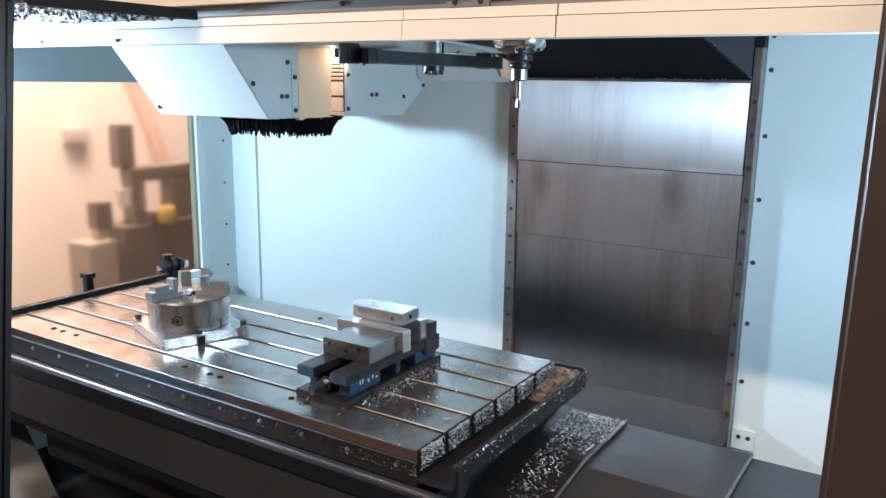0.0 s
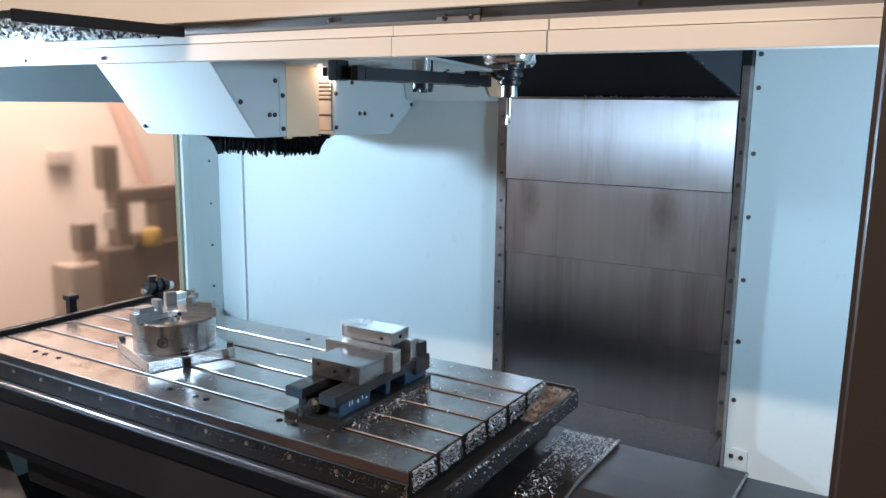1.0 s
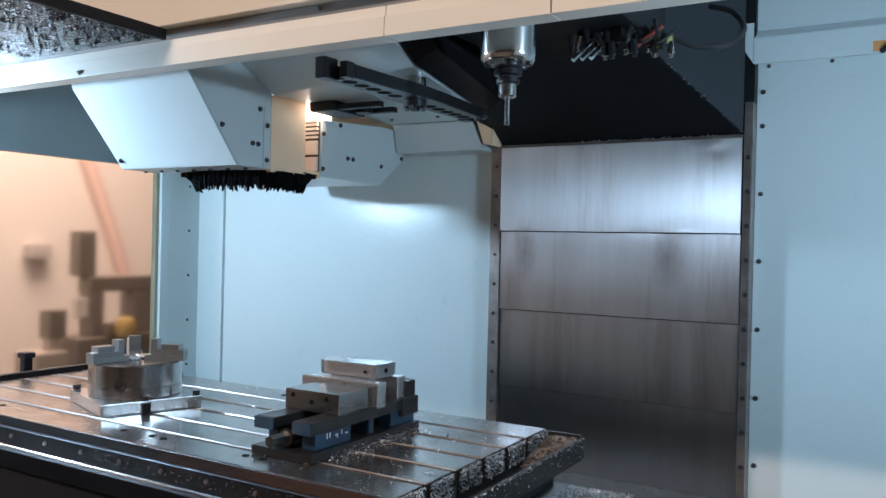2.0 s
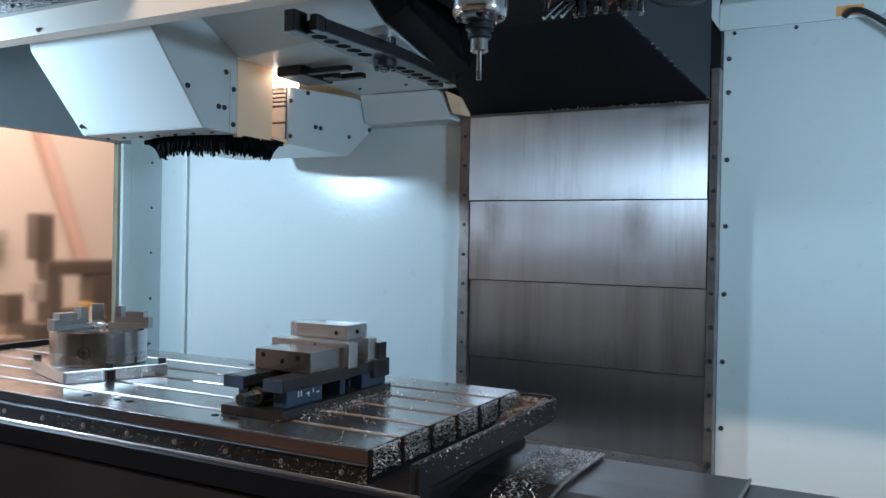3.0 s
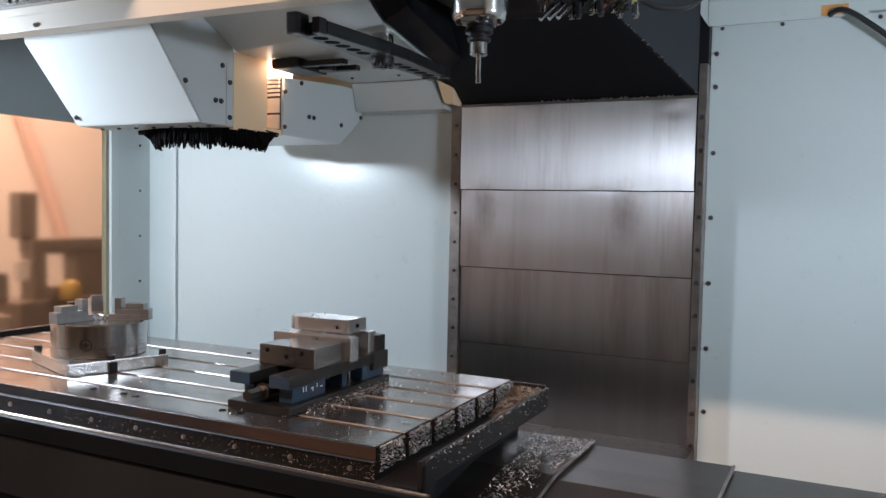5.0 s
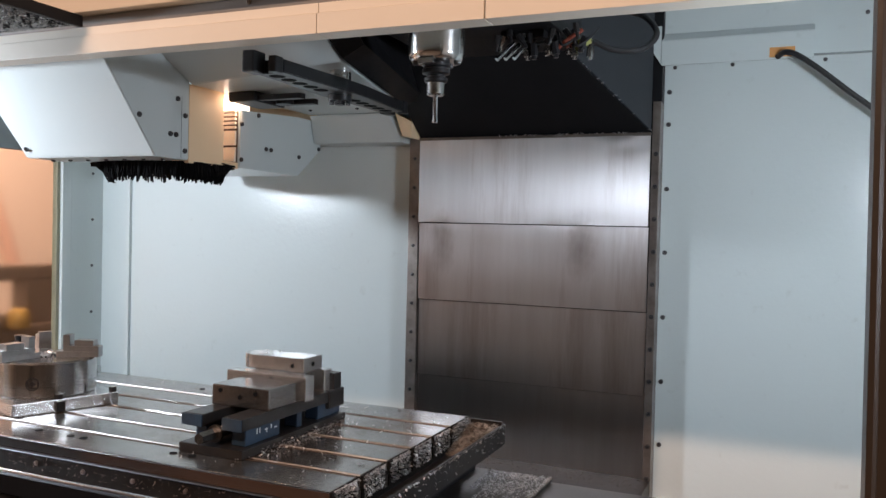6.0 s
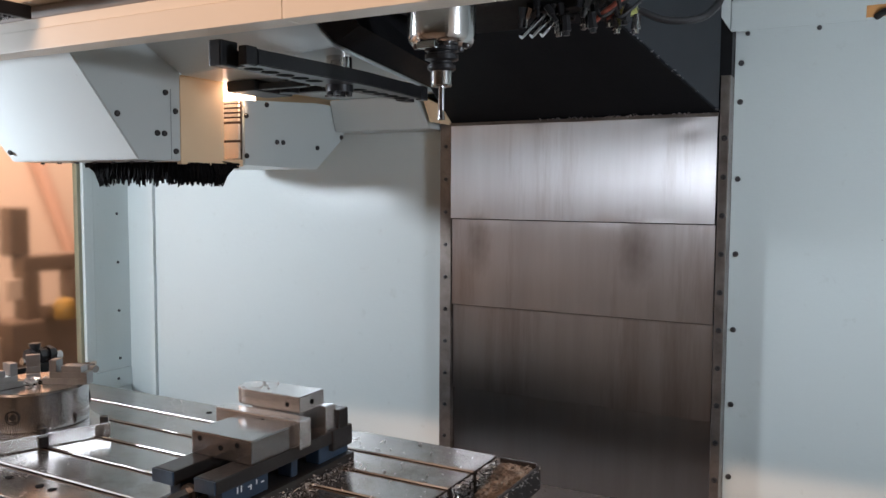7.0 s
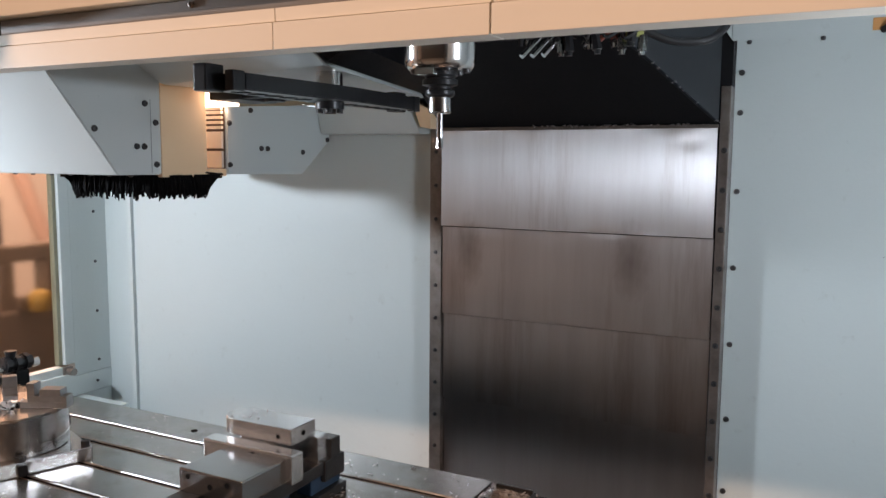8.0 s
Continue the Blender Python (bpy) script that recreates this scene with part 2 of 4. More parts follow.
# long grain of the brushed plates runs upright, so gloss spreads sideways
sideways = COVER.node_tree.nodes.new("ShaderNodeCombineXYZ")
sideways.inputs[0].default_value = 1.0
cover_bsdf = COVER.node_tree.nodes["Principled BSDF"]
cover_bsdf.inputs["Anisotropic"].default_value = 0.975
COVER.node_tree.links.new(sideways.outputs[0], cover_bsdf.inputs["Tangent"])


# ---- mesh helpers ----
def box(bm, x0, x1, y0, y1, z0, z1, bevel=0.0):
    made = bmesh.ops.create_cube(bm, size=1.0)["verts"]
    for v in made:
        v.co = ((x0 + x1) / 2 + v.co.x * (x1 - x0), (y0 + y1) / 2 + v.co.y * (y1 - y0), (z0 + z1) / 2 + v.co.z * (z1 - z0))
    if bevel:
        edges = list({e for v in made for e in v.link_edges})
        bmesh.ops.bevel(bm, geom=edges, offset=bevel, segments=2, profile=0.7, affect="EDGES")
    return made


def cyl(bm, p, q, r0, r1=None, seg=24):
    p, q = Vector(p), Vector(q)
    r1 = r0 if r1 is None else r1
    turn = (q - p).to_track_quat("Z", "Y").to_matrix().to_4x4()
    m = Matrix.Translation((p + q) / 2) @ turn
    return bmesh.ops.create_cone(bm, cap_ends=True, segments=seg, radius1=r0, radius2=r1, depth=(q - p).length, matrix=m)["verts"]


def prism(bm, ring_a, ring_b):
    """A solid between two rings of the same number of corners."""
    a = [bm.verts.new(p) for p in ring_a]
    b = [bm.verts.new(p) for p in ring_b]
    n = len(a)
    bm.faces.new(a[::-1])
    bm.faces.new(b)
    for i in range(n):
        bm.faces.new((a[i], a[(i + 1) % n], b[(i + 1) % n], b[i]))
    bmesh.ops.recalc_face_normals(bm, faces=bm.faces[:])


def lathe(bm, centre, profile, seg=40, axis="z"):
    """A turned solid: profile is a list of (radius, height)."""
    rings = []
    for r, h in profile:
        rings.append([bm.verts.new(Vector(centre) + Vector((r * math.cos(2 * math.pi * k / seg), r * math.sin(2 * math.pi * k / seg), h))) for k in range(seg)])
    for lo, hi in zip(rings, rings[1:]):
        for k in range(seg):
            bm.faces.new((lo[k], lo[(k + 1) % seg], hi[(k + 1) % seg], hi[k]))
    bm.faces.new(rings[0][::-1])
    bm.faces.new(rings[-1])
    bmesh.ops.recalc_face_normals(bm, faces=bm.faces[:])


def tube(bm, points, r, seg=10):
    pts = [Vector(p) for p in points]
    for a, b in zip(pts, pts[1:]):
        cyl(bm, a, b, r, r, seg)
    for p in pts[1:-1]:
        bmesh.ops.create_uvsphere(bm, u_segments=seg, v_segments=6, radius=r, matrix=Matrix.Translation(p))


def arc(points, n=8):
    """A smooth line through the points."""
    p = [Vector(q) for q in points]
    p = [p[0] * 2 - p[1]] + p + [p[-1] * 2 - p[-2]]
    out = []
    for i in range(1, len(p) - 2):
        for k in range(n):
            t = k / n
            out.append(0.5 * (2 * p[i] + (p[i + 1] - p[i - 1]) * t + (2 * p[i - 1] - 5 * p[i] + 4 * p[i + 1] - p[i + 2]) * t * t
                              + (3 * p[i] - p[i - 1] - 3 * p[i + 1] + p[i + 2]) * t ** 3))
    return out + [p[-2]]


def part(name, bm, mat, parent=None, label="", smooth=False):
    me = bpy.data.meshes.new(name)
    if smooth:
        for f in bm.faces:
            f.smooth = True
    bm.to_mesh(me)
    bm.free()
    if smooth:
        me.set_sharp_from_angle(angle=radians(35))
    me.materials.append(mat)
    ob = new(name, me)
    if parent:
        ob.parent = parent
    if label:
        ob["label"] = label
    return ob


def boxpart(name, dims, mat, parent=None, label="", bevel=0.0):
    bm = bmesh.new()
    box(bm, *dims, bevel)
    return part(name, bm, mat, parent, label)


def thing(name, label, category, group="", kind="", at=(0, 0, 0)):
    ob = new(name)
    ob.location = at
    bpy.context.view_layer.update()
    return tagged(ob, label, category, group, kind)


def shared(name, me, m, parent):
    ob = new(name, me)
    ob.parent = parent
    ob.matrix_basis = m
    return ob


def bolt_mesh(name, r, h, mat):
    """A button-head screw with a hex socket, its axis along z."""
    bm = bmesh.new()
    seg = 14
    prof = [(r, 0), (r, h * 0.45), (r * 0.8, h * 0.9), (r * 0.48, h), (r * 0.42, h * 0.55)]
    lathe(bm, (0, 0, 0), prof, seg)
    me = bpy.data.meshes.new(name)
    for f in bm.faces:
        f.smooth = True
    bm.to_mesh(me)
    bm.free()
    me.set_sharp_from_angle(angle=radians(40))
    me.materials.append(mat)
    return me


BOLTSTEEL = material("dark_bolt_steel", (0.10, 0.10, 0.105), (0.05, 0.05, 0.05), rough=0.34, metal=0.8, scale=60, bump=0.0)
BRIGHTBOLT = bolt_mesh("bright_screw", 0.0055, 0.005, FLANGE)
BOLT = bolt_mesh("button_screw", 0.0075, 0.006, BOLTSTEEL)
SMALLBOLT = bolt_mesh("small_screw", 0.006, 0.005, BOLTSTEEL)


def bolt(me, x, y, z, parent, turn=(90, 0, 0)):
    return shared("bolt", me, pose(x, y, z, *turn), parent)


# ---- room round the machine ----
floor = tagged(boxpart("floor", (-7, 6, -8, 3, -0.1, 0.0), FLOORM), "grey concrete workshop floor under the milling machine", "floor", kind="structure")
ceiling = tagged(boxpart("ceiling", (-7, 6, -8, 3, 6.0, 6.1), ROOM), "plain dim workshop ceiling high over the machine", "ceiling", kind="structure")
wall_south = tagged(boxpart("wall_south", (-7, 6, -8.1, -8, 0, 6), ROOM), "plain dim workshop wall facing the machine door", "wall", kind="structure")
wall_west = tagged(boxpart("wall_west", (-4.3, -4.2, -8, 3, 0, 6), WESTWALL), "plain beige workshop wall seen through the window", "wall", kind="structure")
wall_east = tagged(boxpart("wall_east", (6, 6.1, -8, 3, 0, 6), ROOM), "plain dim workshop wall beside the machine", "wall", kind="structure")
wall_far = tagged(boxpart("wall_far", (-7, 6, 3, 3.1, 0, 6), ROOM), "plain dim workshop wall behind the machine", "wall", kind="structure")

# ---- enclosure of the machine ----
back = tagged(thing("wall_back", "pale blue-grey painted sheet metal back wall with black screws", "wall", kind="structure"))
boxpart("left_panel", (-1.331, -0.022, 0.057, 0.085, 0.3, 2.4), PAINT, back, bevel=0.002)
boxpart("corner_panel", (-1.60, -1.3525, 0.12, 0.148, 0.3, 2.4), PAINT, back)
boxpart("fold", (-1.352, -1.332, 0.044, 0.119, 0.3, 2.4), PAINT, back, "folded panel edge", bevel=0.002)
boxpart("right_panel", (0.826, 1.75, 0.057, 0.085, 0.3, 1.976), PAINT, back, bevel=0.002)
boxpart("upper_panel", (0.826, 1.75, 0.035, 0.085, 1.9775, 2.4), PAINT, back)
boxpart("rear_plate", (-0.022, 0.826, 0.11, 0.13, 0.3, 2.4), BLACK, back)
for z in (1.888, 1.788, 1.588, 1.39, 1.188, 0.986, 0.788):
    bolt(BOLT, 0.842, 0.057, z, back)
for x in (0.856, 1.024, 1.277, 1.44):
    bolt(SMALLBOLT, x, 0.057, 1.963, back)
for x in (1.38, 1.60):
    bolt(SMALLBOLT, x, 0.035, 2.085, back)

left = tagged(thing("wall_left", "pale blue-grey painted side wall with a large window opening", "wall", kind="structure"))
boxpart("lower_panel", (-1.60, -1.56, -2.0, 0.12, 0.3, 0.735), PAINT, left)
boxpart("sill_panel", (-1.595, -1.556, -2.0, 0.12, 0.737, 0.815), PAINT, left, bevel=0.002)
boxpart("rear_panel", (-1.60, -1.56, -0.05, 0.12, 0.816, 2.4), PAINT, left)
boxpart("upper_band", (-1.60, -1.56, -2.0, -0.05, 1.717, 2.4), BAND, left, "grey-teal upper band")
boxpart("front_panel", (-1.60, -1.56, -2.0, -1.70, 0.816, 1.716), PAINT, left)
for z in (1.65, 1.453, 1.255, 1.056, 0.858):
    bolt(SMALLBOLT, -1.56, 0.063, z, left, (0, 90, 0))
for y in (-0.9, -0.6, -0.3, 0.05):
    bolt(SMALLBOLT, -1.556, y, 0.775, left, (0, 90, 0))
win = tagged(thing("window_1", "large window with pale metal frame and oily filmed glass", "window", kind="structure"))
bm = bmesh.new()
box(bm, -1.585, -1.545, -1.70, -1.62, 0.818, 1.716, 0.006)
box(bm, -1.585, -1.54, -1.62, -0.114, 0.818, 0.868, 0.006)
part("window_frame", bm, PAINT, win)
boxpart("side_seal", (-1.592, -1.566, -0.114, -0.098, 0.869, 1.716), SEAL, win, "olive grey window seal", bevel=0.003)
boxpart("stile", (-1.598, -1.552, -0.0975, -0.0515, 0.869, 1.716), PAINT, win, "pale painted window stile", bevel=0.004)
boxpart("sill", (-1.56, -1.525, -1.62, -0.075, 0.82, 0.838), PAINT, win, bevel=0.004)
pane = boxpart("pane", (-1.582, -1.576, -1.62, -0.114, 0.868, 1.716), GLASS, win, "oily blurred glass")
pane.visible_shadow = False
bm = bmesh.new()
cyl(bm, (-1.535, -0.10, 0.850), (-1.50, -0.10, 0.850), 0.014)
box(bm, -1.55, -1.53, -0.12, -0.08, 0.835, 0.866, 0.003)
part("catch", bm, FLANGE, win, "dull steel catch")

right = tagged(boxpart("wall_right", (1.75, 1.79, -1.95, 0.1, 0.3, 2.4), PAINT), "plain pale painted side wall of the machine", "wall", kind="structure")
roof = tagged(boxpart("ceiling_machine", (-1.6, 1.79, -1.06, 0.15, 2.4, 2.43), PAINT), "pale sheet metal roof inside the machine", "ceiling", kind="structure")
pan = tagged(boxpart("floor_pan", (-1.6, 1.79, -1.95, 0.15, 0.27, 0.30), BLACK), "black oily sheet metal pan under the table", "floor", kind="structure")

# ---- door posts ----
def lean(z):
    """The front's y at height z: it slopes outwards towards the floor."""
    return -1.62 - (1.80 - z) * 0.107


for x0, x1, top, inner in ((1.268, 1.36, 2.35, -1), (-0.445, -0.345, 1.94, 1)):
    po = thing("door_post", "dark brown painted steel post of the machine door", "door post", "door posts")
    bm = bmesh.new()
    prism(bm, [(x0, lean(0.0) - 0.06, 0.0), (x1, lean(0.0) - 0.06, 0.0), (x1, lean(0.0), 0.0), (x0, lean(0.0), 0.0)],
          [(x0, lean(top) - 0.06, top), (x1, lean(top) - 0.06, top), (x1, lean(top), top), (x0, lean(top), top)])
    bmesh.ops.bevel(bm, geom=bm.edges[:], offset=0.008, segments=3, affect="EDGES")
    part("column", bm, POST, po)
    xs = (x0 + 0.002, x0 + 0.010) if inner < 0 else (x1 - 0.010, x1 - 0.002)
    bm = bmesh.new()
    prism(bm, [(xs[0], lean(0.3) + 0.0005, 0.3), (xs[1], lean(0.3) + 0.0005, 0.3), (xs[1], lean(0.3) + 0.014, 0.3), (xs[0], lean(0.3) + 0.014, 0.3)],
          [(xs[0], lean(top - 0.05) + 0.0005, top - 0.05), (xs[1], lean(top - 0.05) + 0.0005, top - 0.05), (xs[1], lean(top - 0.05) + 0.014, top - 0.05), (xs[0], lean(top - 0.05) + 0.014, top - 0.05)])
    part("seal", bm, RUBBER, po, "black rubber seal")

# ---- header beam over the table ----
beam = thing("header_beam", "cream painted header beam with seams across the machine front", "beam")
for x0, x1 in ((-1.558, 0.325), (0.3265, 0.6795), (0.6825, 1.748)):
    boxpart("face_panel", (x0, x1, -1.152, -1.10, 1.826, 1.866), CREAM, beam, bevel=0.0012)
    boxpart("upper_strip", (x0, x1, -1.146, -1.10, 1.868, 1.888), CREAM, beam, bevel=0.001)
boxpart("rail", (-1.558, 1.748, -1.136, -1.09, 1.889, 1.916), RAILSTEEL, beam, "grey steel sliding rail")
boxpart("rail_bracket", (0.43, 0.53, -1.1415, -1.1365, 1.8895, 1.9155), RAILSTEEL, beam, "small steel rail bracket", bevel=0.001)
boxpart("top_panel", (-1.558, 1.748, -1.162, -1.10, 1.918, 2.43), CREAM, beam, bevel=0.002)
for x in (0.45, 0.51):
    bolt(SMALLBOLT, x, -1.1415, 1.900, beam)
for x in (-0.55, 0.15, 0.85, 1.25):
    bolt(BRIGHTBOLT, x, -1.136, 1.908, beam)
for x in (-1.3, -0.98, -0.625):
    bolt(BRIGHTBOLT, x, -1.152, 1.838, beam)

# ---- dark overhead panel beside the beam ----
shelf = thing("overhead_panel", "wet black overhead panel with chips on its underside", "panel")
boxpart("sheet", (-1.555, -0.300, -1.598, -1.163, 1.888, 1.906), WET, shelf, bevel=0.004)
boxpart("edge_strip", (-0.2985, -0.285, -1.60, -1.165, 1.882, 1.908), BLACK, shelf, bevel=0.003)
for x0, x1, y0, y1, z0, z1 in ((-1.559, -1.505, -1.59, -1.21, 1.72, 1.79), (1.69, 1.749, -1.24, -0.86, 1.60, 1.67)):
    lamp_body = thing("work_lamp", "slim dark lamp housing fixed to the side wall", "lamp", "work lamps")
    boxpart("housing", (x0, x1, y0, y1, z0, z1), DARK, lamp_body, bevel=0.006)

# ---- way cover on the column ----
cover = thing("way_cover", "telescopic brushed steel way cover with stained plates", "way cover")


def plate_mesh(y, z0, z1, dent):
    """A sheet with a faint waviness in its face, and a shallow dent where one is given."""
    bm = bmesh.new()
    nx, nz = 64, 24
    face = []
    for j in range(nz + 1):
        z = z0 + (z1 - z0) * j / nz
        row = []
        for i in range(nx + 1):
            x = 0.022 + 0.776 * i / nx
            inside = 0 < i < nx and 0 < j < nz
            d = 0.00022 * (math.sin(31 * x + 5 * z) + math.sin(17 * x - 13 * z + 2 * z0)) if inside else 0.0
            if dent:
                d += 0.0012 * math.exp(-((x - dent[0]) / 0.022) ** 2 - ((z - dent[1]) / 0.017) ** 2)
            row.append(bm.verts.new((x, y + d, z)))
        face.append(row)
    for a, b in zip(face, face[1:]):
        for i in range(nx):
            bm.faces.new((a[i], a[i + 1], b[i + 1], b[i]))
    rim = [face[0][i] for i in range(nx + 1)] + [face[j][nx] for j in range(1, nz + 1)] + [face[nz][i] for i in range(nx - 1, -1, -1)] + [face[j][0] for j in range(nz - 1, 0, -1)]
    rear = [bm.verts.new((v.co.x, y + 0.006, v.co.z)) for v in rim]
    n = len(rim)
    for k in range(n):
        bm.faces.new((rim[(k + 1) % n], rim[k], rear[k], rear[(k + 1) % n]))
    bm.faces.new(rear[::-1])
    bmesh.ops.recalc_face_normals(bm, faces=bm.faces[:])
    return bm


PLATES = ((1.470, 1.748, -0.008), (1.205, 1.4665, 0.002), (0.943, 1.2015, 0.012), (0.684, 0.9395, 0.022), (0.30, 0.6835, 0.030))
for z0, z1, y in PLATES:
    part("plate", plate_mesh(y, z0, z1, (0.735, 1.712) if z1 > 1.7 else None), COVER, cover, smooth=True)
boxpart("wiper", (0.02, 0.80, -0.012, 0.0, 1.7485, 1.757), FLANGE, cover, "thin rusty wiper strip")
for x0, x1, side in ((-0.020, 0.019, "left"), (0.802, 0.826, "right")):
    bm = bmesh.new()
    box(bm, x0, x1, 0.0, 0.056, 0.30, 1.852 if side == "right" else 1.78, 0.002)
    part("guide_flange", bm, FLANGE, cover, "worn steel guide strip")
for k in range(11):
    z = 1.688 - 0.1 * k
    bolt(SMALLBOLT, 0.0, 0.0, z, cover)
    bolt(BOLT, 0.815, 0.0, z + 0.004, cover)
boxpart("backing", (0.02, 0.80, 0.040, 0.055, 0.30, 1.74), BLACK, cover, "black backing behind the plates")
boxpart("dark_gap", (0.798, 0.826, 0.01, 0.05, 1.853, 2.39), BLACK, cover)

# ---- spindle head ----
head = thing("spindle_head", "black painted spindle head with sloping underside", "spindle head")
bm = bmesh.new()
prism(bm, [(0.02, 0.0, 1.758), (0.795, 0.0, 1.758), (0.795, 0.0, 2.39), (0.02, 0.0, 2.39)],
      [(0.02, -0.40, 2.03), (0.535, -0.40, 2.03), (0.535, -0.40, 2.39), (0.02, -0.40, 2.39)])
part("hopper_cover", bm, BLACK, head)
bm = bmesh.new()
prism(bm, [(0.7965, -0.001, 1.762), (0.7965, -0.001, 2.38), (0.5375, -0.399, 2.38), (0.5375, -0.399, 2.034)], [(0.799, -0.0026, 1.764), (0.799, -0.0026, 2.38), (0.540, -0.4006, 2.38), (0.540, -0.4006, 2.036)])
part("side_facet", bm, DARK, head, "dark grey side plate")
boxpart("casting", (0.24, 0.67, -0.98, -0.38, 1.935, 2.39), BLACK, head, bevel=0.012)
bm = bmesh.new()
lathe(bm, (0.458, -0.862, 0), [(0.036, 1.8185), (0.055, 1.8187), (0.060, 1.824), (0.063, 1.834), (0.063, 1.90), (0.066, 1.908), (0.066, 1.98)], 48)
part("spindle_nose", bm, CHROME, head, "polished spindle nose", smooth=True)
for k in range(6):
    a = math.radians(60 * k + 12)
    shared("bolt", BOLT, pose(0.458 + 0.047 * math.cos(a), -0.862 + 0.047 * math.sin(a), 1.8186, 180, 0, 0), head)
boxpart("drive_key", (0.44, 0.476, -0.922, -0.906, 1.806, 1.8185), STEEL, head, bevel=0.002)
tool = thing("milling_tool", "steel collet holder with a slim end mill in the spindle", "milling tool")
bm = bmesh.new()
lathe(bm, (0.458, -0.862, 0), [(0.021, 1.772), (0.026, 1.776), (0.026, 1.783), (0.020, 1.786), (0.020, 1.790), (0.031, 1.793), (0.031, 1.802), (0.026, 1.804),
                               (0.026, 1.807), (0.031, 1.809), (0.031, 1.8175)], 32)
part("holder", bm, ARMBLACK, tool, smooth=True)
bm = bmesh.new()
lathe(bm, (0.458, -0.862, 0), [(0.017, 1.744), (0.020, 1.747), (0.020, 1.7715)], 28)
part("collet_nut", bm, STEEL, tool, smooth=True)
bm = bmesh.new()
cyl(bm, (0.458, -0.862, 1.702), (0.458, -0.862, 1.7439), 0.0058, seg=16)
cyl(bm, (0.458, -0.862, 1.684), (0.458, -0.862, 1.7019), 0.0066, 0.0054, 8)
part("end_mill", bm, BRIGHT, tool)

noz = thing("coolant_nozzles", "cluster of coolant nozzles and hose fittings under the head", "coolant nozzles")
boxpart("manifold", (0.53, 0.64, -0.64, -0.58, 1.915, 1.9345), BLACK, noz, bevel=0.006)
rng = random.Random(31)
for k in range(16):
    x, y, z = 0.53 + 0.0125 * k, -0.61 + rng.uniform(-0.05, 0.04), 1.905 + rng.uniform(-0.006, 0.018)
    bm = bmesh.new()
    tilt = Vector((rng.uniform(-0.8, 0.8), rng.uniform(-0.5, 0.5), -1)).normalized()
    p = Vector((x, y, z + 0.02))
    cyl(bm, p, p + tilt * 0.022, 0.0075, seg=6)
    cyl(bm, p + tilt * 0.022, p + tilt * 0.040, 0.0045, seg=10)
    part("elbow", bm, (ARMBLACK, JAWSTEEL, ARMBLACK, VISEIRON)[k % 4], noz)
for k in range(5):
    x = 0.56 + 0.035 * k
    bm = bmesh.new()
    tube(bm, arc([(x, -0.60, 1.93), (x + 0.02, -0.63, 1.905 - 0.004 * k), (x + 0.05, -0.61, 1.915), (x + 0.06, -0.58, 1.94)], 5), 0.0032, 6)
    part("hose_line", bm, RUBBER, noz, "thin black hose", smooth=True)
for k in range(3):
    x = 0.545 + 0.022 * k
    bm = bmesh.new()
    tube(bm, [(x + 0.012, -0.62, 1.91), (x, -0.64, 1.888), (x - 0.016, -0.66, 1.862)], 0.0055, 12)
    part("nozzle", bm, BRIGHT, noz, "bright steel nozzle", smooth=True)
rng = random.Random(4)
for k in range(9):
    x, y, z = 0.60 + 0.018 * k, -0.62 + rng.uniform(-0.03, 0.03), 1.893 + rng.uniform(-0.012, 0.012)
    bm = bmesh.new()
    cyl(bm, (x, y, z - 0.014), (x + rng.uniform(-0.01, 0.01), y, z + 0.016), 0.010, 0.008, 6)
    cyl(bm, (x, y, z - 0.022), (x, y, z - 0.012), 0.006, 0.006, 10)
    part("fitting", bm, (STEEL, ARMBLACK, BRIGHT)[k % 3], noz)
bm = bmesh.new()
cyl(bm, (0.722, -0.60, 1.902), (0.748, -0.60, 1.906), 0.011, 0.009, 12)
cyl(bm, (0.712, -0.60, 1.9005), (0.722, -0.60, 1.902), 0.014, 0.014, 6)
part("coupling", bm, GREENY, noz, "yellow-green hose coupling", smooth=True)
bm = bmesh.new()
tube(bm, arc([(0.66, -0.60, 1.89), (0.69, -0.62, 1.905), (0.73, -0.62, 1.93)]), 0.005, 8)
part("thin_hose", bm, COPPER, noz, "red hose")
bm = bmesh.new()
tube(bm, arc([(0.75, -0.60, 1.905), (0.80, -0.58, 1.885), (0.86, -0.55, 1.89), (0.885, -0.5, 1.935), (0.85, -0.45, 1.99), (0.79, -0.42, 2.02)]), 0.0075, 10)
part("hose", bm, RUBBER, noz, "black rubber hose", smooth=True)

# ---- tool magazine housing ----
mag = thing("tool_magazine_housing", "pale painted tool magazine housing with a tan pocket door", "tool magazine")
XR = -0.375
bm = bmesh.new()
yz = [(-0.838, 1.624), (-1.008, 1.838), (-1.030, 1.866), (-1.09, 2.0), (-0.706, 2.0), (-0.706, 1.624)]
xl = [-0.858, -0.857, -0.837, -0.837, -0.858, -0.858]
prism(bm, [(x, y, z) for x, (y, z) in zip(xl, yz)], [(XR, y, z) for y, z in yz])
bmesh.ops.bevel(bm, geom=bm.edges[:], offset=0.003, segments=2, affect="EDGES")
part("front_hood", bm, HOODPAINT, mag)
bm = bmesh.new()
yz = [(-0.4785, 1.622), (-0.152, 1.618), (-0.010, 1.722), (-0.010, 1.742), (0.05, 1.742), (0.05, 1.82), (-0.146, 1.822), (-0.4785, 1.800)]
prism(bm, [(-0.862, y, z) for y, z in yz], [(XR, y, z) for y, z in yz])
bmesh.ops.bevel(bm, geom=bm.edges[:], offset=0.003, segments=2, affect="EDGES")
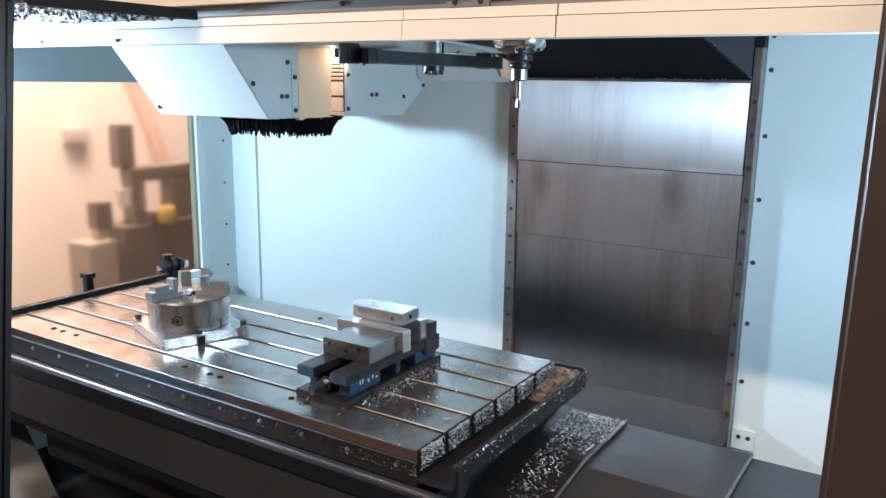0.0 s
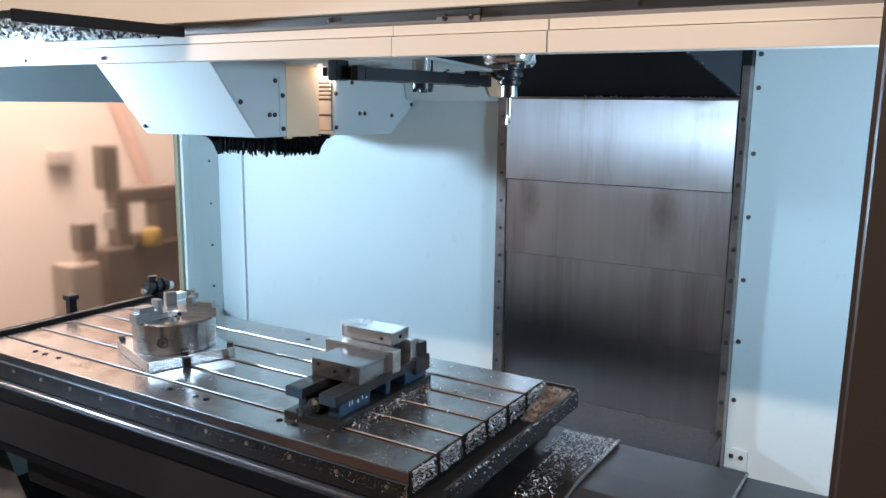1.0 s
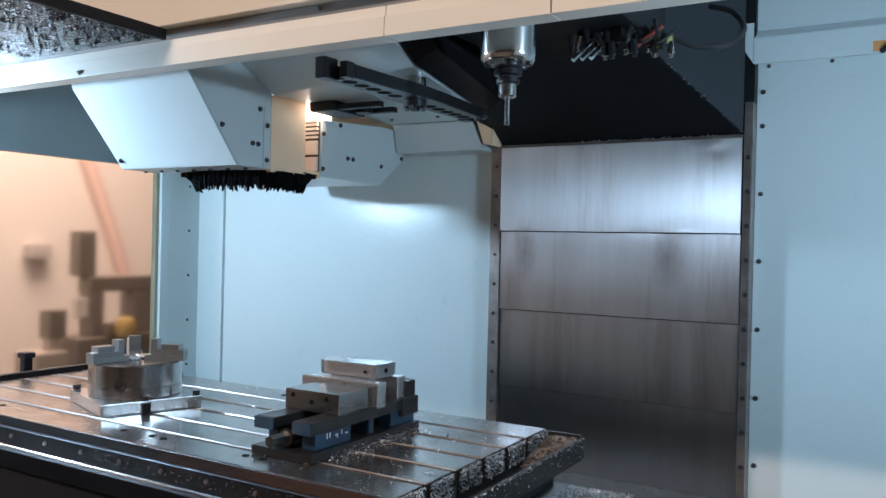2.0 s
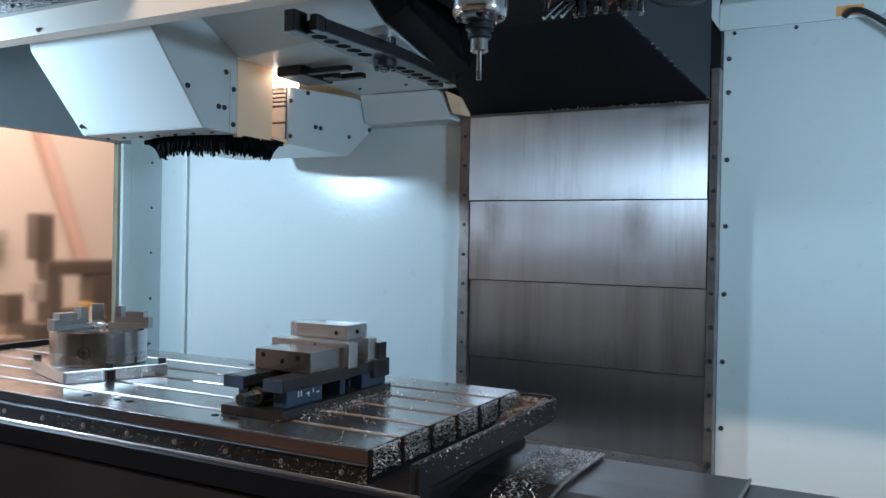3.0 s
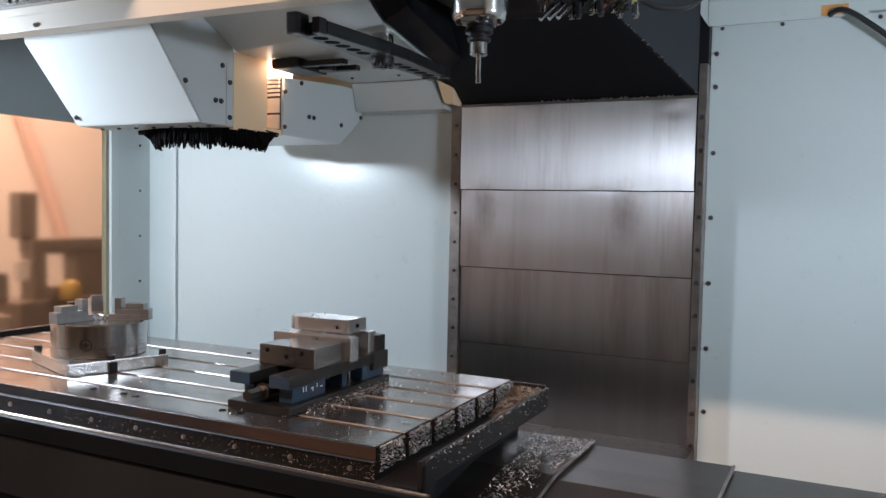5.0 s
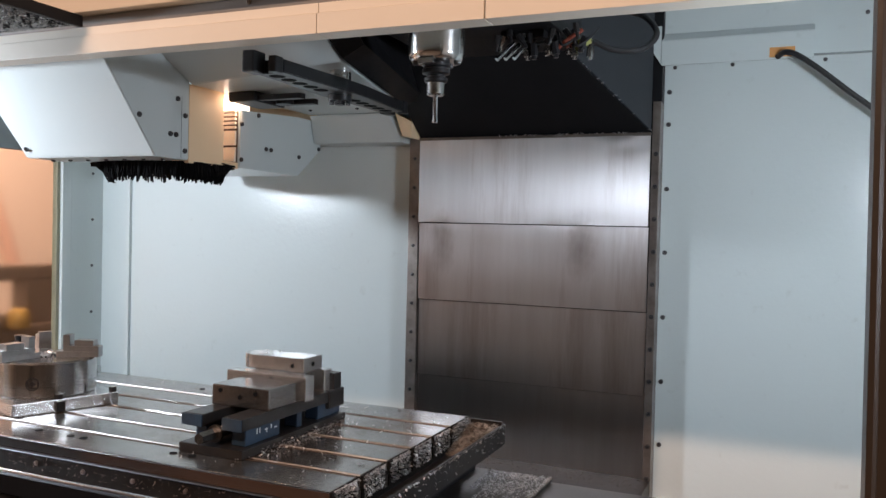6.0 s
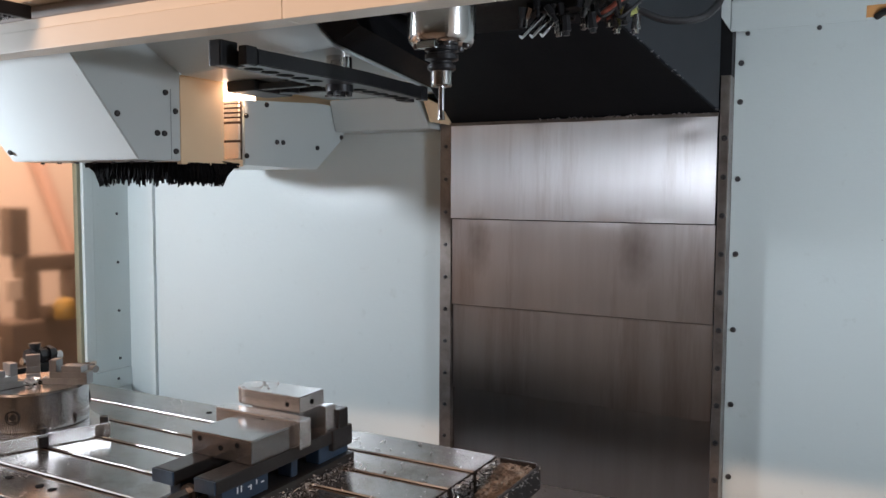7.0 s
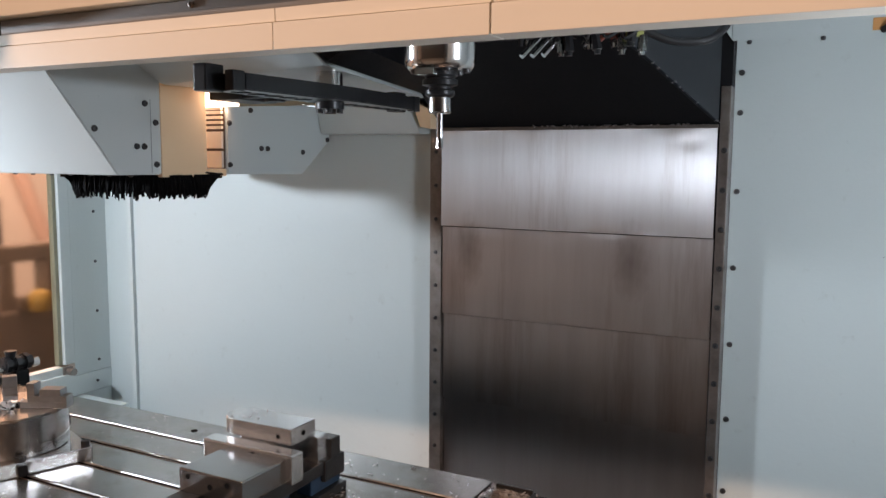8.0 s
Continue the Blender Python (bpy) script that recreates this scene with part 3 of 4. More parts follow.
part("rear_hood", bm, HOODPAINT, mag)
bm = bmesh.new()
prism(bm, [(XR + 0.001, -0.70, 1.838), (XR + 0.001, -1.06, 2.02), (XR + 0.001, -1.06, 2.3), (XR + 0.001, 0.05, 2.3), (XR + 0.001, -0.085, 1.838)],
      [(0.193, -0.83, 1.844), (0.193, -1.06, 1.96), (0.193, -1.06, 2.3), (0.012, 0.05, 2.3), (0.012, -0.085, 1.838)])
bmesh.ops.bevel(bm, geom=bm.edges[:], offset=0.003, segments=2, affect="EDGES")
part("arm_housing", bm, HOODPAINT, mag)
bm = bmesh.new()
prism(bm, [(XR + 0.002, -0.090, 1.836), (XR + 0.002, -0.060, 1.740), (XR + 0.002, 0.056, 1.740), (XR + 0.002, 0.056, 1.836)],
      [(-0.062, -0.090, 1.836), (-0.022, -0.060, 1.740), (-0.022, 0.056, 1.740), (-0.062, 0.056, 1.836)])
bmesh.ops.bevel(bm, geom=bm.edges[:], offset=0.003, segments=2, affect="EDGES")
part("rear_box", bm, HOODPAINT, mag)
bm = bmesh.new()
side = [(0.196, -0.832, 1.850), (0.196, -1.062, 1.966), (0.196, -1.062, 2.3), (0.016, 0.05, 2.3), (0.016, -0.083, 1.846)]
prism(bm, [(x, y, z) for x, y, z in side], [(x + 0.06, y, z + 0.03) for x, y, z in side])
part("black_cover", bm, BLACK, mag, "black side cover")
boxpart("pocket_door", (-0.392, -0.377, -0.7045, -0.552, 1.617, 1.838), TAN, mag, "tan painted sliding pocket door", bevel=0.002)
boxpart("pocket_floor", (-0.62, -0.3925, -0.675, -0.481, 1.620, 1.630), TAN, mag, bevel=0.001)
# dark brown here puts the pocket's shade into the colour
boxpart("pocket_back", (-0.70, -0.69, -0.675, -0.481, 1.631, 1.95), RUSTGAP, mag, "inner back in dark brown that stands for shade")
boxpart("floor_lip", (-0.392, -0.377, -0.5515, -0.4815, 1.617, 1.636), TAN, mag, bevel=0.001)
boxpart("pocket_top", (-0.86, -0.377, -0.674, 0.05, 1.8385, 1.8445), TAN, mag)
# board coloured dark so that the gaps between slats look shaded
boxpart("slat_board", (-0.52, -0.3805, -0.485, -0.4805, 1.637, 1.799), RUSTGAP, mag, "dark brown board that gives the shaded gaps between the slats")
for z, h in ((1.639, 0.044), (1.690, 0.044), (1.741, 0.008), (1.754, 0.008), (1.767, 0.008), (1.780, 0.008), (1.791, 0.007)):
    boxpart("slat", (-0.52, -0.3815, -0.493, -0.4855, z, z + h), CREAM, mag, bevel=0.001)
bm = bmesh.new()
cyl(bm, (-0.47, -0.62, 1.815), (-0.47, -0.40, 1.815), 0.021, seg=20)
part("lamp_tube", bm, TUBEGLOW, mag, "glowing warm lamp tube", smooth=True)
boxpart("lamp_cover", (-0.50, -0.386, -0.4935, -0.415, 1.8035, 1.835), TUBEGLOW, mag, "glowing lamp cover", bevel=0.003)
for y, z in ((-0.898, 1.727), (-0.755, 1.79), (-0.724, 1.747), (-0.782, 1.690), (-0.760, 1.690), (-0.724, 1.648), (-0.470, 1.647), (-0.470, 1.757), (-0.385, 1.795),
             (-0.342, 1.692), (-0.315, 1.692), (-0.152, 1.684), (-0.026, 1.724)):
    bolt(BOLT, XR, y, z, mag, (0, 90, 0))
shared("bolt", BOLT, pose(-0.835, -0.8575, 1.648, 128.5, 0, 0), mag)
for x, y in ((-0.30, -0.2), (-0.12, -0.2), (-0.05, -0.3)):
    shared("bolt", SMALLBOLT, pose(x, y, 1.8375, 180, 0, 0), mag)
for k in range(7):
    shared("bolt", SMALLBOLT, pose(-0.83 + 0.07 * k, -0.77, 1.6235, 180, 0, 0), mag)
for y0, y1, z0, z1 in ((-0.7385, -0.737, 1.628, 1.80),):
    boxpart("panel_seam", (XR, XR + 0.0006, y0, y1, z0, z1), BAND, mag)
# added tan block in place of the lamp-lit interior at the box's open end
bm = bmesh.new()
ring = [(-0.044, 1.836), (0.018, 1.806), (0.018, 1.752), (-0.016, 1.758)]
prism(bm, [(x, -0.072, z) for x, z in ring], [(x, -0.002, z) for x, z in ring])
part("interior_stand_in", bm, TAN, mag, "tan block standing in for the lit interior behind the box end")

brush = thing("brush_skirt", "black bristle brush hanging under the magazine hood", "brush")
bm = bmesh.new()
rng = random.Random(9)
line = arc([(-0.775, -0.672, 0), (-0.60, -0.735, 0), (-0.405, -0.70, 0), (-0.385, -0.60, 0), (-0.383, -0.50, 0)], 60)
for n, p in enumerate(line):
    end = min(n, len(line) - 1 - n) / len(line)
    ragged = 0.012 * math.sin(n * 0.7) * math.sin(n * 0.23)
    for k in range(5):
        x, y = p.x + rng.uniform(-0.007, 0.007), p.y + rng.uniform(-0.007, 0.007)
        z = 1.577 + ragged + rng.uniform(-0.008, 0.012) + 0.03 * max(0.0, 0.06 - end) / 0.06
        lean = max(0.0, 1 - n / 50) * 0.075
        tuck = max(0.0, 1 - (len(line) - 1 - n) / 50) * 0.055
        cyl(bm, (x, y, 1.622), (x + rng.uniform(-0.008, 0.012) + lean, y + rng.uniform(-0.010, 0.006) - tuck, z), 0.0038, 0.0018, 4)
part("bristles", bm, BRISTLE, brush)
bm = bmesh.new()
for a, b in zip(line, line[1:]):
    d = (b - a).normalized() * 0.002
    n = Vector((-d.y, d.x, 0)) * 3
    prism(bm, [(*(a - d - n).xy, 1.612), (*(a - d + n).xy, 1.612), (*(a - d + n).xy, 1.6215), (*(a - d - n).xy, 1.6215)],
          [(*(b + d - n).xy, 1.612), (*(b + d + n).xy, 1.612), (*(b + d + n).xy, 1.6215), (*(b + d - n).xy, 1.6215)])
part("clamp_strip", bm, BRISTLE, brush)

# ---- tool change arm ----
arm = thing("tool_change_arm", "black drilled tool change arm with gripper ends", "tool changer arm", at=(0, 0, 0))
bm = bmesh.new()
outline = [(-0.040, -0.30), (0.034, -0.30), (0.040, -0.20), (0.052, -0.05), (0.052, 0.05), (0.040, 0.20), (0.034, 0.30), (-0.040, 0.30), (-0.042, 0.20), (-0.052, 0.05),
           (-0.052, -0.05), (-0.042, -0.20)]
AC = Vector((0.128, -0.725, 1.797))
prism(bm, [(AC.x + x, AC.y + y, AC.z - 0.015) for x, y in outline], [(AC.x + x, AC.y + y, AC.z + 0.015) for x, y in outline])
bmesh.ops.bevel(bm, geom=bm.edges[:], offset=0.002, segments=2, affect="EDGES")
blade = part("blade", bm, ARMBLACK, arm)
for s in (-1, 1):
    for k in range(5):
        bm = bmesh.new()
        cyl(bm, (AC.x - 0.006, AC.y + s * (0.082 + 0.046 * k), AC.z - 0.0156), (AC.x - 0.006, AC.y + s * (0.082 + 0.046 * k), AC.z - 0.0135), 0.0185, seg=20)
        part("hole", bm, BRISTLE, arm, "dark drilled hole")
    y0 = AC.y + s * 0.30
    boxpart("gripper_finger", (AC.x - 0.044, AC.x - 0.014, min(y0, y0 + s * 0.045), max(y0, y0 + s * 0.045), AC.z - 0.018, AC.z + 0.03), ARMBLACK, arm, bevel=0.004)
    boxpart("gripper_stop", (AC.x + 0.014, AC.x + 0.034, min(y0, y0 + s * 0.03), max(y0, y0 + s * 0.03), AC.z - 0.018, AC.z + 0.018), ARMBLACK, arm, bevel=0.004)
bm = bmesh.new()
cyl(bm, (AC.x, AC.y, AC.z + 0.0152), (AC.x, AC.y, 1.8475), 0.028, seg=28)
part("shaft", bm, CHROME, arm, "polished steel shaft", smooth=True)
bm = bmesh.new()
cyl(bm, (AC.x, AC.y, AC.z - 0.0155), (AC.x, AC.y, AC.z - 0.030), 0.030, seg=28)
cyl(bm, (AC.x, AC.y, AC.z - 0.030), (AC.x, AC.y, AC.z - 0.040), 0.013, seg=6)
for k in range(6):
    a = math.radians(60 * k)
    cyl(bm, (AC.x + 0.024 * math.cos(a), AC.y + 0.024 * math.sin(a), AC.z - 0.030), (AC.x + 0.024 * math.cos(a), AC.y + 0.024 * math.sin(a), AC.z - 0.038), 0.006, seg=8)
part("hub", bm, ARMBLACK, arm, "bolted oily steel hub", smooth=True)
pocket = thing("tool_pocket", "black forked tool pocket under the housing", "tool pocket")
bm = bmesh.new()
box(bm, -0.30, -0.10, -0.56, -0.535, 1.812, 1.828, 0.003)
box(bm, -0.30, -0.12, -0.46, -0.435, 1.812, 1.828, 0.003)
box(bm, -0.345, -0.25, -0.575, -0.42, 1.808, 1.8375, 0.006)
part("fork", bm, ARMBLACK, pocket)
bm = bmesh.new()
cyl(bm, (-0.20, -0.495, 1.806), (-0.20, -0.495, 1.822), 0.026, seg=24)
part("socket", bm, ARMBLACK, pocket)

# ---- box and cable on the wall ----
hdr = thing("cable_duct", "pale painted cable duct on the upper wall", "cable duct")
bm = bmesh.new()
prism(bm, [(0.822, 0.034, 1.966), (0.822, 0.0, 1.960), (0.822, 0.0, 2.034), (0.822, 0.034, 2.064)],
      [(1.246, 0.034, 1.966), (1.246, 0.0, 1.960), (1.246, 0.0, 2.038), (1.246, 0.034, 2.064)])
bmesh.ops.bevel(bm, geom=bm.edges[:], offset=0.002, segments=2, affect="EDGES")
part("duct_body", bm, PAINT, hdr)
bm = bmesh.new()
prism(bm, [(0.798, 0.0, 2.00), (0.821, 0.0, 1.964), (0.821, 0.0, 2.08), (0.785, 0.0, 2.08)], [(0.798, 0.034, 2.00), (0.821, 0.034, 1.964), (0.821, 0.034, 2.08), (0.785, 0.034, 2.08)])
part("end_flap", bm, PAINT, hdr)
boxpart("label_plate", (1.128, 1.196, -0.0024, -0.0002, 1.966, 1.994), ORANGE, hdr, "orange label")
bm = bmesh.new()
tube(bm, arc([(1.150, -0.003, 1.966), (1.170, -0.028, 1.972), (1.20, -0.038, 1.962), (1.26, -0.036, 1.918), (1.34, -0.032, 1.850), (1.43, -0.03, 1.775), (1.60, -0.03, 1.61)]), 0.008, 10)
cable = part("cable", bm, RUBBER, None, smooth=True)
tagged(cable, "black rubber cable hanging from the duct along the wall", "cable")

# ---- saddle and front rail ----
sad = thing("saddle", "dark steel saddle with a bright front lip under the table", "saddle")
TROUGH = ((-1.219, 0.80), (-1.219, 0.850), (-1.334, 0.901), (-1.338, 0.916), (-1.347, 0.921), (-1.356, 0.914), (-1.356, 0.875), (-1.335, 0.872), (-1.335, 0.70), (-1.25, 0.70))
bm = bmesh.new()
prism(bm, [(-1.50, y, z) for y, z in TROUGH], [(0.60, y, z) for y, z in TROUGH])
part("front_trough", bm, SLATE, sad)
bm = bmesh.new()
ring = [(-1.2195, 0.8504), (-1.333, 0.9012), (-1.333, 0.9028), (-1.2195, 0.8520)]
prism(bm, [(-1.50, y, z) for y, z in ring], [(0.50, y, z) for y, z in ring])
part("shelf", bm, SHELFSTEEL, sad, "wet steel shelf")
bm = bmesh.new()
tube(bm, [(-1.50, -1.346, 0.919), (0.60, -1.346, 0.919)], 0.0045, 12)
part("lip", bm, BRIGHT, sad, "bright worn steel lip", smooth=True)
boxpart("face_plate", (-1.50, 0.60, -1.345, -1.337, 0.735, 0.868), FACEPAINT, sad, "dark grey painted face plate", bevel=0.002)
boxpart("block", (-1.0, 0.45, -1.24, -0.52, 0.55, 0.83), BLACK, sad, bevel=0.01)

chute = thing("chip_chute", "pale grey sloping sheet metal chip chute", "chute")
bm = bmesh.new()
prism(bm, [(-1.555, -1.02, 0.50), (-0.80, -1.31, 0.42), (-0.80, -1.62, 0.42), (-1.555, -1.62, 0.50)],
      [(-1.555, -1.02, 0.31), (-0.80, -1.31, 0.31), (-0.80, -1.62, 0.31), (-1.555, -1.62, 0.31)])
part("sheet", bm, CHUTE, chute)
boxpart("hook", (-0.875, -0.83, -1.345, -1.30, 0.445, 0.475), BLACK, chute, "black hook", bevel=0.006)

# ---- table ----
tab = thing("machine_table", "oily cast iron machine table with five slots", "machine table")
X0, X1, YF, YB, ZT = -1.255, 0.428, -1.232, -0.535, 0.95
SLOTS = [-1.125, -1.008, -0.892, -0.778, -0.664]
SW = 0.009
edges = [YF] + [v for y in SLOTS for v in (y - SW, y + SW)] + [YB]
for a, b in zip(edges[0::2], edges[1::2]):
    bm = bmesh.new()
    box(bm, X0, X1, a, b, 0.918, ZT, 0.0018)
    part("top_strip", bm, TABLE, tab)
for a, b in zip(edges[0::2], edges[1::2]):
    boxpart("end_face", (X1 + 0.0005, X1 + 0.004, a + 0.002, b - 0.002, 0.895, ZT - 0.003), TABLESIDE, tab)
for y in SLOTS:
    # the slot's shade is put into the bed's darker iron colour
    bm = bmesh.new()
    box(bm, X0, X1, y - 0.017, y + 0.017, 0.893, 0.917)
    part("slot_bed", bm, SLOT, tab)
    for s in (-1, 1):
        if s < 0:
            boxpart("slot_edge", (X0, X1 - 0.001, y - SW - 0.0016, y - SW + 0.0016, ZT - 0.003, ZT + 0.0006), RUSTGAP, tab)
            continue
        # far edge only: lighter steel, tilted forward, makes the lamp's white glint line
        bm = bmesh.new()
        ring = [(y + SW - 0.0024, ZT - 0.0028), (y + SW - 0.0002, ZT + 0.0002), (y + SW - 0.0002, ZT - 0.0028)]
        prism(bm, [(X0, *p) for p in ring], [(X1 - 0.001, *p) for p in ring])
        part("slot_edge", bm, CHAMFER, tab, "bright chamfer tilted to carry the lamp's glint")
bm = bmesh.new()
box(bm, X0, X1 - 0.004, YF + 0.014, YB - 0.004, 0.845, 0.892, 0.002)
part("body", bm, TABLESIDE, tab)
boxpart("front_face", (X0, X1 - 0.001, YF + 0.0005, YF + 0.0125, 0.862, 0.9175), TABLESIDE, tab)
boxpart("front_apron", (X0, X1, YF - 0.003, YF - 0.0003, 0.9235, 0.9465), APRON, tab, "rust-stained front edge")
# added bright strip that stands in for the lamp's glint along the top edge
boxpart("corner_glint", (X0, X1, YF - 0.0034, YF - 0.0003, 0.9467, 0.9498), BRIGHT, tab, "bright steel strip standing in for the corner's lamp glint", bevel=0.001)
boxpart("edge_bead", (X0, X1, YF - 0.006, YF + 0.003, 0.9185, 0.9222), LIPSTEEL, tab, "worn bright bead", bevel=0.0012)
for k in range(12):
    bolt(BRIGHTBOLT, -1.18 + 0.141 * k, YF + 0.0005, 0.899, tab)
boxpart("left_rim", (-1.30, -1.27, YF - 0.01, YB + 0.02, 0.86, 0.966), BLACK, tab, "black end rim", bevel=0.003)
tray = boxpart("chip_tray", (X1 + 0.005, 0.524, YF - 0.01, YB + 0.01, 0.880, 0.886), OILBLACK, tab, "oily black chip tray")
boxpart("tray_rim", (0.522, 0.530, YF - 0.01, YB + 0.014, 0.886, 0.938), OILBLACK, tab, bevel=0.002)
boxpart("tray_back", (X1 + 0.006, 0.5215, YB + 0.004, YB + 0.012, 0.877, 0.944), TRAYDARK, tab, bevel=0.001)
bm = bmesh.new()
prism(bm, [(0.531, -1.235, 0.93), (0.531, -1.235, 0.82), (0.531, -1.19, 0.885)], [(0.537, -1.235, 0.93), (0.537, -1.235, 0.82), (0.537, -1.19, 0.885)])
part("gusset", bm, OILBLACK, tab, "triangular steel gusset")
for x in (-1.02, -0.97, -0.90, -0.40, -0.30, -0.26, 0.0, 0.05):
    for y in (-1.17, -0.60):
        bm = bmesh.new()
        cyl(bm, (x, y, ZT + 0.0004), (x, y, ZT + 0.0012), 0.0085, seg=18)
        part("tapped_hole", bm, BRISTLE, tab, "dark tapped hole")

# ---- covers beside the table ----
for x0, x1, z, label in ((0.36, 0.650, 0.808, "dark oily cover plate strewn with chips"), (0.640, 0.992, 0.798, "grey brown-stained sliding cover plate"),
                         (0.985, 1.745, 0.788, "grey sliding cover plate beside the wall")):
    pl = thing("cover_plate", label, "cover plate", "sliding cover plates")
    prof = [(-0.505, z - 0.09), (-0.505, z), (-0.70, z + 0.004), (-0.82, z + 0.004), (-1.05, z - 0.03), (-1.40, z - 0.14), (-1.40, z - 0.16)]
    bm = bmesh.new()
    prism(bm, [(x0, y, zz) for y, zz in prof], [(x1, y, zz) for y, zz in prof])
    part("sheet", bm, TRAYDARK if x0 < 0.5 else PLATE, pl)
    bm = bmesh.new()
    tube(bm, [(x1 + 0.001, y, zz) for y, zz in prof[1:6]], 0.004, 8)
    part("edge", bm, FLANGE, pl, "worn steel edge")
base = tagged(boxpart("tray_floor", (-0.4, 0.824, -0.50, 0.021, 0.60, 0.6835), OILBLACK), "dirty steel trough floor below the way cover", "trough")
foot = thing("corner_bracket", "small pale bracket with two screws at the wall foot", "bracket")
boxpart("tab_plate", (0.828, 0.90, 0.045, 0.0565, 0.555, 0.625), PAINT, foot, bevel=0.002)
for x in (0.85, 0.88):
    bolt(BOLT, x, 0.045, 0.60, foot)

# ---- chuck on its plate ----
CX, CY = -0.640, -0.945
ch = thing("lathe_chuck", "turned steel three-jaw chuck on an aluminium plate", "chuck", at=(0, 0, 0))
R = Matrix.Translation((CX, CY, 0)) @ pose(0, 0, 0, 0, 0, -20)


def turned(bm):
    bmesh.ops.transform(bm, matrix=R, verts=bm.verts[:])
    return bm


base_plate = thing("base_plate", "thick milled aluminium plate clamped on the table", "plate")
bm = bmesh.new()
box(bm, -0.14, 0.14, -0.135, 0.135, 0.9515, 0.983, 0.002)
part("slab", turned(bm), ALU, base_plate)
for x, y in ((0.135, -0.02), (-0.13, -0.12), (0.125, 0.125), (-0.13, 0.12)):
    bm = bmesh.new()
    cyl(bm, (x, y, 0.9835), (x, y, 0.996), 0.011, seg=6)
    part("clamp_screw", turned(bm), ARMBLACK, base_plate, "black clamp screw")
bm = bmesh.new()
box(bm, 0.1405, 0.150, -0.03, -0.01, 0.952, 0.978, 0.002)
part("key", turned(bm), BLACK, base_plate, "black locating key")
bm = bmesh.new()
lathe(bm, (CX, CY, 0), [(0.121, 0.9835), (0.124, 0.986), (0.124, 1.0095), (0.1225, 1.0105), (0.1225, 1.0118), (0.124, 1.0128), (0.124, 1.071), (0.120, 1.076), (0.034, 1.076), (0.033, 1.02)], 64)
part("body", bm, STEEL, ch, smooth=True)
for k in range(3):
    a = -56 + 120 * k
    bm = bmesh.new()
    lathe(bm, (0, 0, 0), [(0.017, 0.0), (0.017, 0.004), (0.0135, 0.0045), (0.0135, 0.001)], 24)
    cyl(bm, (0, 0, 0.0012), (0, 0, 0.0036), 0.0085, seg=4)
    bmesh.ops.transform(bm, matrix=Matrix.Translation((CX, CY, 1.022)) @ pose(0, 0, 0, 0, 0, a) @ pose(0.1225, 0, 0, 0, 90, 0), verts=bm.verts[:])
    part("key_socket", bm, ARMBLACK, ch, "recessed square key socket")
    bm = bmesh.new()
    for r0, r1, z0, z1 in ((0.030, 0.142, 1.0765, 1.091), (0.048, 0.142, 1.091, 1.106), (0.078, 0.128, 1.106, 1.122), (0.048, 0.066, 1.106, 1.136)):
        box(bm, r0, r1, -0.016, 0.016, z0, z1, 0.0015)
    bmesh.ops.transform(bm, matrix=Matrix.Translation((CX, CY, 0)) @ pose(0, 0, 0, 0, 0, a + 82), verts=bm.verts[:])
    part("jaw", bm, CHUCKJAW, ch, "stepped steel jaw")
rag = thing("metal_scraps", "small pale scraps lying in the chuck", "scraps")
bm = bmesh.new()
rng = random.Random(3)
for k in range(26):
    a, r = rng.uniform(0, 6.28), rng.uniform(0.0, 0.05)
    m = Matrix.Translation((CX + r * math.cos(a), CY + r * math.sin(a), 1.0765 + rng.uniform(0.001, 0.006))) @ Euler((rng.uniform(-1, 1), rng.uniform(-1, 1), rng.uniform(0, 6))).to_matrix().to_4x4()
    s = rng.uniform(0.006, 0.014)
    v = [bm.verts.new(m @ Vector(p)) for p in ((-s, -0.003, 0), (s, -0.003, 0.002), (s * 0.8, 0.003, 0), (-s * 0.7, 0.004, 0.003))]
    bm.faces.new(v)
part("scrap", bm, CHIP, rag)

# ---- vise ----
vise = thing("milling_vise", "blue and steel milling vise with wide aluminium soft jaws", "vise")
bm = bmesh.new()
box(bm, -0.004, 0.164, -1.15, -0.725, 0.9505, 0.970, 0.003)
part("base_flange", bm, VISEIRON, vise)
bm = bmesh.new()
box(bm, 0.018, 0.046, -1.12, -0.73, 0.9705, 1.006, 0.003)
box(bm, 0.114, 0.150, -1.12, -0.995, 0.9705, 1.006, 0.003)
box(bm, 0.114, 0.150, -0.925, -0.905, 0.9705, 1.006, 0.003)
box(bm, 0.114, 0.150, -0.835, -0.73, 0.9705, 1.006, 0.003)
part("body", bm, BLUE, vise, "chipped blue painted body")
for x0, x1, lab in ((0.0, 0.054, ""), (0.106, 0.158, "")):
    bm = bmesh.new()
    box(bm, x0, x1, -1.142, -0.73, 1.007, 1.034, 0.003)
    part("rail", bm, VISEIRON, vise)
boxpart("rail_cap", (-0.001, 0.053, -1.1455, -1.1425, 1.008, 1.033), BLUE, vise, "blue rail end")
boxpart("rail_cap", (0.107, 0.157, -1.1455, -1.1425, 1.008, 1.033), BLUE, vise, "blue rail end")
bm = bmesh.new()
cyl(bm, (0.080, -1.185, 0.994), (0.080, -1.135, 0.994), 0.0125, seg=6)
part("hex_end", bm, JAWSTEEL, vise, "worn steel hexagonal drive end")
bm = bmesh.new()
cyl(bm, (0.080, -1.135, 0.994), (0.080, -1.128, 0.994), 0.019, seg=20)
cyl(bm, (0.080, -1.128, 0.994), (0.080, -0.80, 0.994), 0.012, seg=20)
